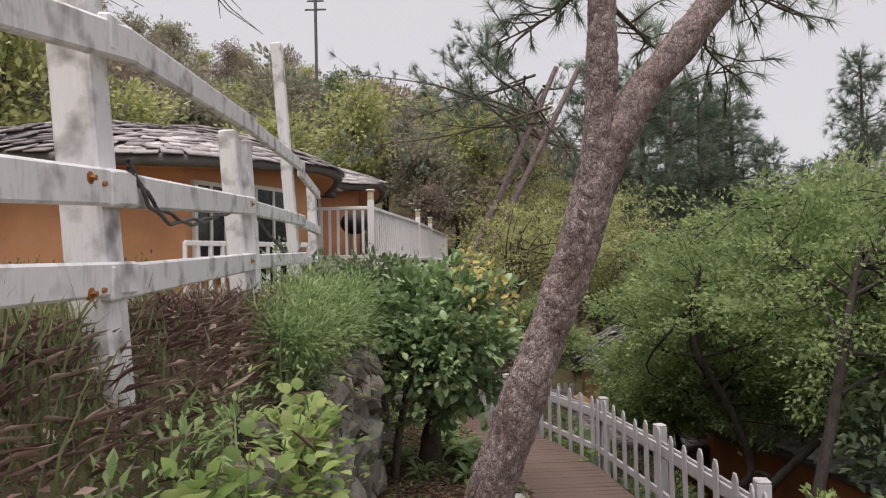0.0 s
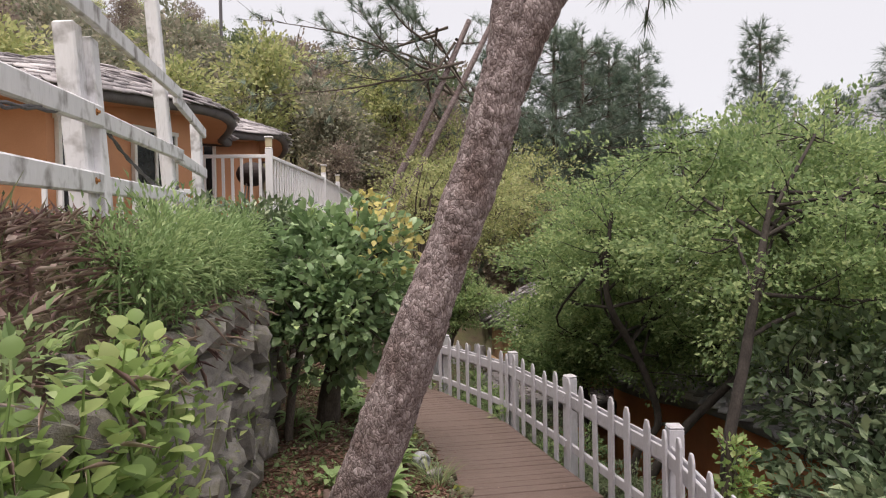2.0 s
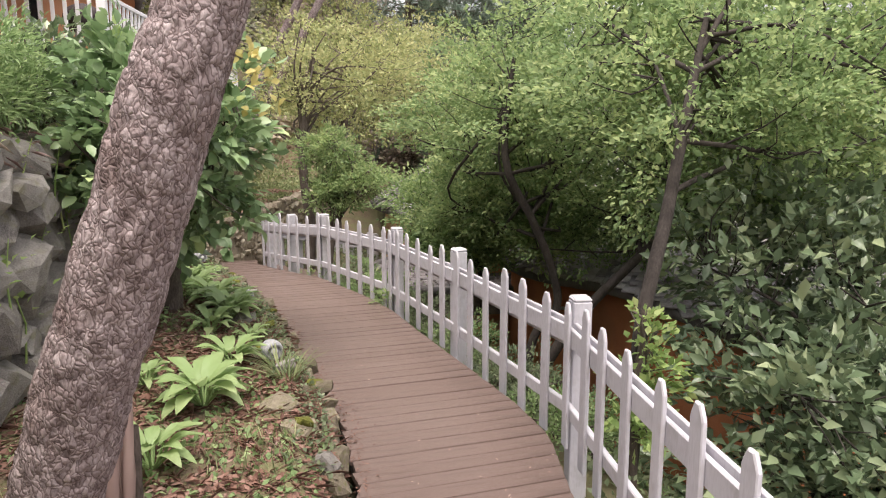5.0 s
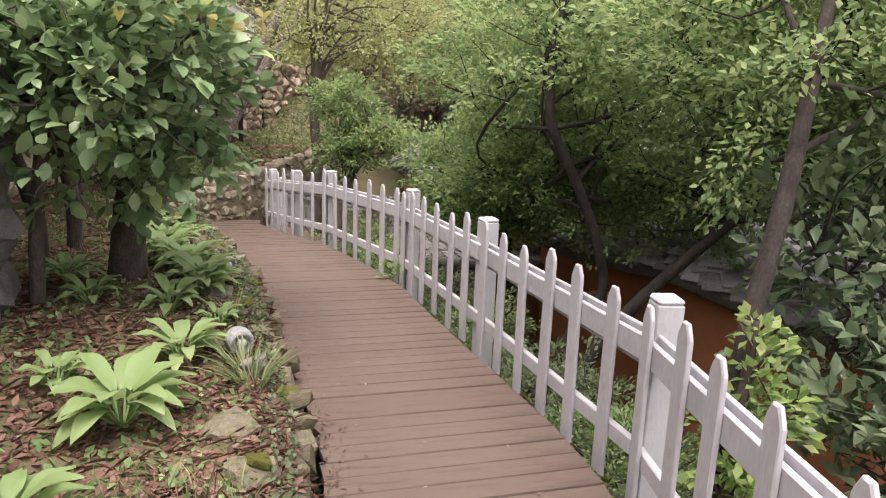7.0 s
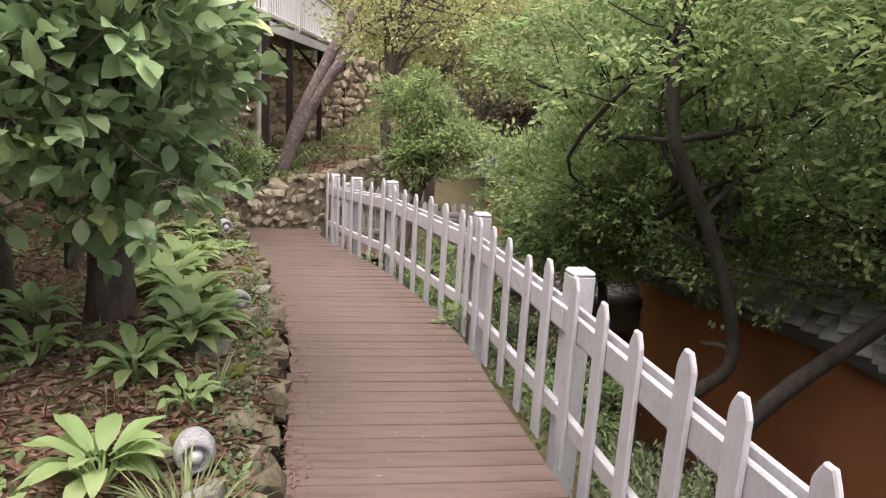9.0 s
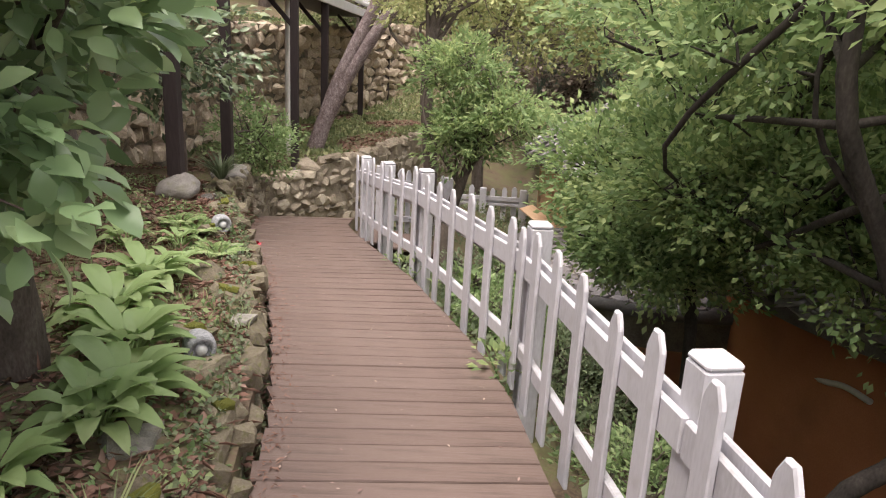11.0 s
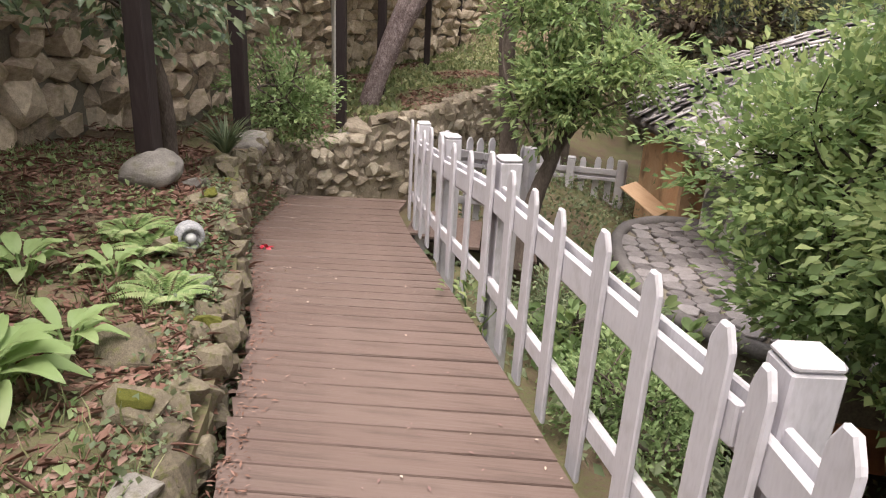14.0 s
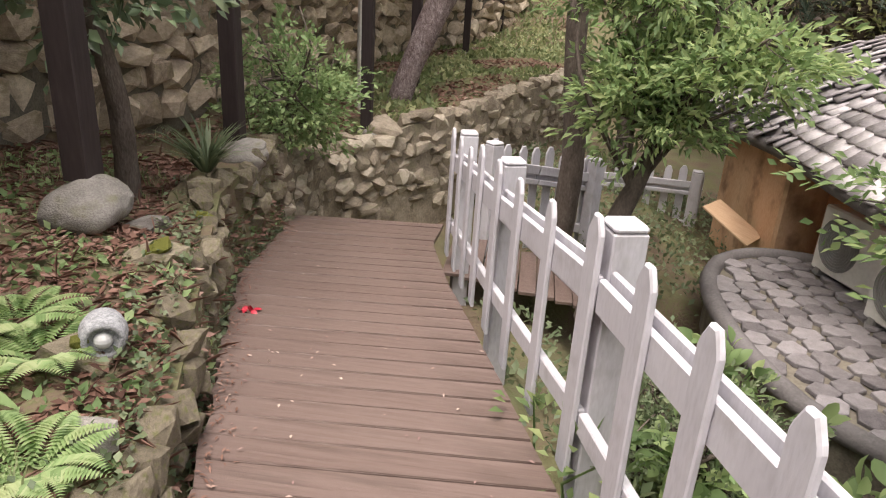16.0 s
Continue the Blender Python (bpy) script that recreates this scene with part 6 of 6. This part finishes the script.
scatter("edge_creeper", "creeping small-leaved plants over the stone edging", "creeper", x, y, SMALL_LEAF, 0.03, 0.7, "shade", 5, 0.0, 0.5, zs=ground_at(x, y) + rs.uniform(0, 0.09, 7500))
y = rs.uniform(4.2, 14.5, 1200)
x = left_x(y) + np.abs(rs.normal(-0.02, 0.06, 1200))
scatter("deck_debris", "bits of leaf and needle along the boards", "leaf litter", x, y, SMALL_LEAF, 0.03, 0.28, "litter", 6, 0, 0.02, zs=deck_z(y) + 0.008, tilt=0.1)
y = rs.uniform(4.2, 14.5, 260)
x = left_x(y) + (fence_x(y) - 0.1 - left_x(y)) * rs.uniform(0, 1, 260)
scatter("petals", "tiny pale petals dropped on the boards", "petals", x, y, SMALL_LEAF, 0.022, 0.45, "straw", 7, 0, 0.02, zs=deck_z(y) + 0.008, tilt=0.1)
n = 26000
x, y = rs.uniform(0.8, 7.5, n), rs.uniform(3.5, 20, n)
ok = (x > fence_x(np.minimum(y, 14.2)) + 0.16) & ((y < 14.0) | (y > 15.2) | (x > 2.3))
x, y = x[ok], y[ok]
scatter("slope_cover", "leafy undergrowth on the slope below the fence", "undergrowth", x, y, SMALL_LEAF, 0.07, 0.55, "shade", 8, 0.02, 0.7, zs=ground_at(x, y) + rs.uniform(0, 0.22, len(x)))
n = 20000
x, y = rs.uniform(-2.8, 2.4, n), rs.uniform(15.1, 28, n)
ok = x < rim_x(y) - 0.05
x, y = x[ok], y[ok]
keep = np.array([noise.noise(Vector((a * 0.8 + 3, b * 0.6, 1.0))) + 0.06 * (b - 19) > 0.02 for a, b in zip(x, y)])
scatter("yard_cover", "green leafy plants in the yard under the balcony", "undergrowth", x[keep], y[keep], SMALL_LEAF, 0.11, 0.5, "grass", 9, 0.02, 0.9)
scatter("yard_litter", "brown leaf litter in the yard", "leaf litter", x[~keep], y[~keep], SMALL_LEAF, 0.08, 0.5, "litter", 10, 0.01, 0.1)
# bank above the wall
n = 7500
x, y = rs.uniform(-1.75, -0.86, n), rs.uniform(0.8, 5.2, n)
scatter("dry_stalks", "matted dry red-brown stalks on the bank", "dead plants", x, y, SMALL_LEAF, 0.15, 0.04, "straw", 11, 0.0, 0.35, zs=ground_at(x, y) + rs.uniform(0, 0.1, n))
scatter("bank_leaves", "withered brown leaves on the bank", "dead leaves", x[:2200] + 0.03, y[:2200], SMALL_LEAF, 0.06, 0.4, "straw", 12, 0.0, 0.2, zs=ground_at(x, y)[:2200] + rs.uniform(0, 0.1, 2200))
n = 420
x, y = -0.95 + rs.normal(0, 0.09, n), rs.uniform(1.6, 7.8, n)
scatter("hanging_stalks", "dry brown stems hanging over the wall top", "dead plants", x + 0.1, y, SMALL_LEAF, 0.2, 0.03, "straw", 13, 0.0, -0.5, zs=2.12 - rs.uniform(0, 0.35, n))
n = 3000
x, y = rs.uniform(-7, -1.5, n), rs.uniform(1.2, 9.3, n)
scatter("lawn", "rough green grass on the terrace", "grass", x, y, BLADE, 0.16, 0.05, "grass", 14, 0.0, 1.7, spread=0.6)
x, y = rs.normal(-1.3, 0.2, 900), rs.normal(1.9, 0.6, 900)
scatter("tall_grass", "tall fresh grass blades at the bank top", "grass", x, y, BLADE, 0.3, 0.035, "grass", 15, 0.0, 2.2, spread=0.5)


def leafy_mass(name, label, category, centres, per, size, spread, width, template, material, seed, kind=""):
    rs = np.random.RandomState(seed)
    c = np.asarray(centres, float)
    t = thing(name, label, category, c[0] - np.array([0, 0, 0.3]))
    o = np.array(t.location)
    idx = np.repeat(np.arange(len(c)), per)
    off = rs.normal(0, 1, (len(idx), 3)) * np.array([spread, spread, spread * 0.8])
    stems = [tube_data(np.array([(q[0], q[1], q[2] - 0.35), (q[0] + rs.normal(0, 0.03), q[1], q[2] - 0.1), (q[0] + rs.normal(0, 0.05), q[1] + rs.normal(0, 0.05), q[2] + 0.12)]) - o, [0.008, 0.006, 0.003], 5) for q in c]
    part("stem_tangle", joined("stem_tangle", stems), material, t, "", "stuff")
    part("foliage", mesh_of("foliage", *leaves(template, c[idx] + off - o, off / spread + np.array([0, 0, 0.5]), size * rs.uniform(0.6, 1.3, len(idx)), width, seed, 0.6)), material, t)
    return t


mug = [(-1.02 + rs.normal(0, 0.12), yy, 2.38 + rs.uniform(-0.2, 0.25)) for yy in np.linspace(4.0, 7.6, 72)]
leafy_mass("mugwort", "dense feathery green mugwort spilling over the wall", "plant", mug, 210, 0.06, 0.115, 0.28, LEAF, "weed", 51)
leafy_mass("nettle", "soft green leafy weeds on the bank", "plant", [(-1.0 + rs.normal(0, 0.14), yy, 2.15 + rs.uniform(-0.1, 0.1)) for yy in np.linspace(1.9, 4.9, 13)], 55, 0.07, 0.09, 0.4, LEAF, "weed", 52)
leafy_mass("vine", "lime-green vine with lobed leaves hanging down the stones", "vine", [(-0.73 + rs.normal(0, 0.05), 3.2 + rs.normal(0, 0.38), zz) for zz in np.linspace(0.95, 2.05, 62)], 15, 0.078, 0.09, 0.95, OVAL, "vine", 53)
leafy_mass("vine", "lime-green vine with lobed leaves over the bank", "vine", [(-0.8 + rs.normal(0, 0.06), 2.45 + rs.normal(0, 0.25), zz) for zz in np.linspace(1.3, 2.1, 40)], 13, 0.075, 0.09, 0.95, OVAL, "vine", 58)
leafy_mass("vine", "small lime creeper on the wall stones", "vine", [(-0.74 + rs.normal(0, 0.03), yy, rs.uniform(0.9, 1.9)) for yy in np.linspace(3.6, 7.5, 18)], 12, 0.06, 0.08, 0.8, LEAF, "vine", 54)
leafy_mass("hedge", "low green hedge before the cottage wall", "hedge", [(rs.uniform(-6.5, -3.9), 9.0 + rs.normal(0, 0.15), 2.65 + rs.uniform(-0.1, 0.15)) for _ in range(60)], 80, 0.06, 0.14, 0.5, SMALL_LEAF, "shade", 55)
leafy_mass("weed_tuft", "green weed growing up between deck and fence", "plant", [(2.02, 9.42, 0.12), (2.0, 9.5, 0.1), (2.05, 9.35, 0.15)], 26, 0.06, 0.06, 0.7, LEAF, "spring", 56)
leafy_mass("weed_tuft", "green weed at the foot of the fence", "plant", [(1.5, 11.5, 0.02), (1.38, 11.85, -0.02)], 26, 0.07, 0.07, 0.6, LEAF, "spring", 57)


def hosta(at, r, n, seed, label="clump of broad bright green hosta leaves"):
    """A clump of broad arching leaves on stalks, each leaf a part."""
    rs = np.random.RandomState(seed)
    t = thing("hosta", label, "plant", at, "hostas in the bed")
    n = int(n * 1.5)
    for k in range(n):
        a = k * 2.4 + rs.uniform(-0.3, 0.3)
        e = 0.35 + 0.65 * (k / n)
        L, w = r * rs.uniform(0.75, 1.1), r * rs.uniform(0.2, 0.27)
        out = np.array([math.cos(a), math.sin(a), 0])
        side = np.array([-math.sin(a), math.cos(a), 0])
        v, f = [], []
        base = out * 0.02 + np.array([0, 0, 0.02])
        stalk = base + out * r * 0.3 * e + np.array([0, 0, r * (0.75 - 0.45 * e)])
        S = 8
        for i in range(S + 1):
            u = i / S
            prof = math.sin(math.pi * min(1, u * 0.93 + 0.07)) ** 0.8 * (1 - 0.25 * u)
            c = stalk + out * L * u + np.array([0, 0, L * (0.45 * (1 - e) + 0.2) * u * 2 - L * (0.42 + 0.25 * e) * u * u])
            for s, h in ((-1, 0.22), (-0.5, 0.08), (0, 0), (0.5, 0.08), (1, 0.22)):
                ww = w * prof * (1 if i < S else 0.02)
                v.append(c + side * s * ww + np.array([0, 0, h * ww + 0.006 * math.sin(9 * u + s * 4)]))
        for i in range(S):
            for j in range(4):
                q = i * 5 + j
                f.append((q, q + 1, q + 6, q + 5))
        part("leaf", mesh_of("leaf", v, f, True), "hosta", t)
        tv, tf = tube_data([base, (base + stalk) / 2 + out * 0.01, stalk + out * 0.02], [0.008, 0.007, 0.005], 5)
        part("stalk", mesh_of("stalk", tv, tf), "hosta", t)
    return t


for k, (x, y, r, n) in enumerate([(0.28, 5.98, 0.25, 15), (0.42, 6.74, 0.2, 12), (-0.3, 7.8, 0.17, 9), (0.35, 8.14, 0.22, 14), (0.36, 8.35, 0.24, 15), (0.2, 8.78, 0.25, 17), (-0.05, 9.19, 0.26, 18), (-0.14, 9.82, 0.25, 16), (-0.1, 10.2, 0.16, 8),
                                  (-0.7, 10.8, 0.18, 9), (-0.34, 10.95, 0.14, 7), (0.22, 7.7, 0.19, 11), (-0.58, 8.4, 0.2, 10), (0.1, 5.2, 0.2, 11), (-0.1, 6.4, 0.15, 8), (0.55, 7.4, 0.13, 7)]):
    hosta((x, y, float(ground_z(x, y)) - 0.01), r, n, 200 + k)


def grass_tuft(at, n, length, label, material, seed, width=0.03):
    rs = np.random.RandomState(seed)
    t = thing("grass_tuft", label, "grass tuft", at, "grass tufts")
    a = rs.uniform(0, 6.28, n)
    d = np.column_stack([np.cos(a) * 0.55, np.sin(a) * 0.55, rs.uniform(0.5, 1.4, n)])
    p = np.column_stack([np.cos(a), np.sin(a), np.zeros(n)]) * 0.03
    tv = np.array([(-0.5, 0, 0), (0.5, 0, 0), (-0.5, 0.4, 0.02), (0.5, 0.4, 0.02), (-0.35, 0.75, -0.12), (0.35, 0.75, -0.12), (0, 1, -0.3)])
    tf = np.array([(0, 1, 3), (0, 3, 2), (2, 3, 5), (2, 5, 4), (4, 5, 6)])
    part("blade_tuft", mesh_of("blade_tuft", *leaves((tv, tf), p, d, length * rs.uniform(0.6, 1.1, n), width, seed, 0.1)), material, t)


grass_tuft((-0.72, 13.3, 0.42), 110, 0.38, "arching tuft of dark strap-leaved grass", "shade", 1, 0.045)
grass_tuft((0.8, 6.4, 0.3), 60, 0.34, "tuft of fresh green grass at the bed edge", "grass", 2, 0.03)
grass_tuft((0.75, 6.6, 0.3), 50, 0.3, "tuft of fresh green grass at the bed edge", "grass", 3, 0.03)
grass_tuft((0.62, 7.6, 0.3), 40, 0.25, "tuft of fresh green grass at the bed edge", "grass", 4, 0.03)


def fern(at, seed):
    rs = np.random.RandomState(seed)
    t = thing("fern", "small bright green fern among fallen leaves", "fern", at, "ferns in the bed")
    for k in range(8):
        a = k * 0.8 + rs.uniform(-0.2, 0.2)
        out = np.array([math.cos(a), math.sin(a), 0])
        s = np.linspace(0.1, 1, 22)
        L = rs.uniform(0.18, 0.28)
        c = out * (L * s)[:, None] + np.array([0, 0, 1]) * (L * (0.9 * s - 0.65 * s * s))[:, None]
        side = np.array([-out[1], out[0], 0])
        at_, d_ = np.concatenate([c, c]), np.concatenate([np.tile(side + out * 0.3, (22, 1)), np.tile(-side + out * 0.3, (22, 1))])
        sz = np.concatenate([0.065 * np.sin(np.pi * (0.15 + 0.85 * s)) + 0.008] * 2)
        part("frond", mesh_of("frond", *leaves(LEAF, at_, d_, sz, 0.3, seed, 0.05)), "hosta", t)


for k, (x, y) in enumerate([(-0.3, 11.25), (0.0, 10.8), (-0.5, 11.4)]):
    fern((x, y, float(ground_z(x, y))), 300 + k)


def garden_lamp(at, turn, s=1.0):
    """A stubby cast-stone spotlight lying on the bed."""
    t = thing("garden_lamp", "grey speckled cast-stone garden spotlight in the bed", "garden lamp", at, "garden lamps")
    t.rotation_euler = (0, 0, turn)
    prof = [(0.0, -0.075), (0.045, -0.075), (0.066, -0.045), (0.078, 0.0), (0.076, 0.045), (0.066, 0.075), (0.05, 0.078), (0.046, 0.06), (0.0, 0.06)]
    v, f = [], []
    n = 20
    for r, d in prof:
        for a in np.arange(n) / n * 2 * math.pi:
            v.append((r * s * math.cos(a), -d * s * 1.1, 0.06 * s + r * s * math.sin(a)))
    for i in range(len(prof) - 1):
        for j in range(n):
            f.append((i * n + j, i * n + (j + 1) % n, (i + 1) * n + (j + 1) % n, (i + 1) * n + j))
    part("body", mesh_of("body", v, f, True), "lamp_stone", t)
    bm = bmesh.new()
    bmesh.ops.create_uvsphere(bm, u_segments=14, v_segments=8, radius=0.03 * s, matrix=Matrix.Translation((0, -0.068 * s, 0.06 * s)))
    part("lens", bm, "lens", t, "frosted glass lens")


for x, y, a in ((0.47, 8.92, 0.5), (0.7, 6.91, 0.3), (-0.15, 11.37, 0.55)):
    garden_lamp((x, y, float(ground_z(x, y)) + 0.015), a, 1.0)
for k in range(26):
    y = 5.2 + k * 0.36
    x = float(left_x(y)) - 0.16 - 0.12 * ((k * 7) % 3)
    st = thing("boulder", "loose mossy stone lying at the bed edge", "stone", (x, y, float(ground_z(x, y))), "loose stones in the bed")
    place_rock(st, (x, y, float(ground_z(x, y)) + 0.015), (0.17 + 0.05 * (k % 4), 0.15 + 0.04 * (k % 3), 0.11), 700 + k, "stone" if k % 4 == 0 else "mossy_stone", "stone")
    if k % 2 == 1:
        place_rock(st, (x + 0.02, y, float(ground_z(x, y)) + 0.06), (0.12, 0.11, 0.06), 800 + k, "stone", "moss", meshes=MOSSY)
flower = thing("fallen_flower", "crushed red fallen flower on the boards", "flower", (-0.15, 12.55, float(deck_z(12.55)) + 0.004))
at = np.random.RandomState(4).normal(0, 0.012, (14, 3)) * np.array([1, 1, 0.1]) + np.array([0, 0, 0.006])
part("petal", mesh_of("petal", *leaves(OVAL, at, np.random.RandomState(5).normal(0, 1, (14, 3)) * np.array([1, 1, 0.25]), 0.04, 0.8, 3)), "red", flower)
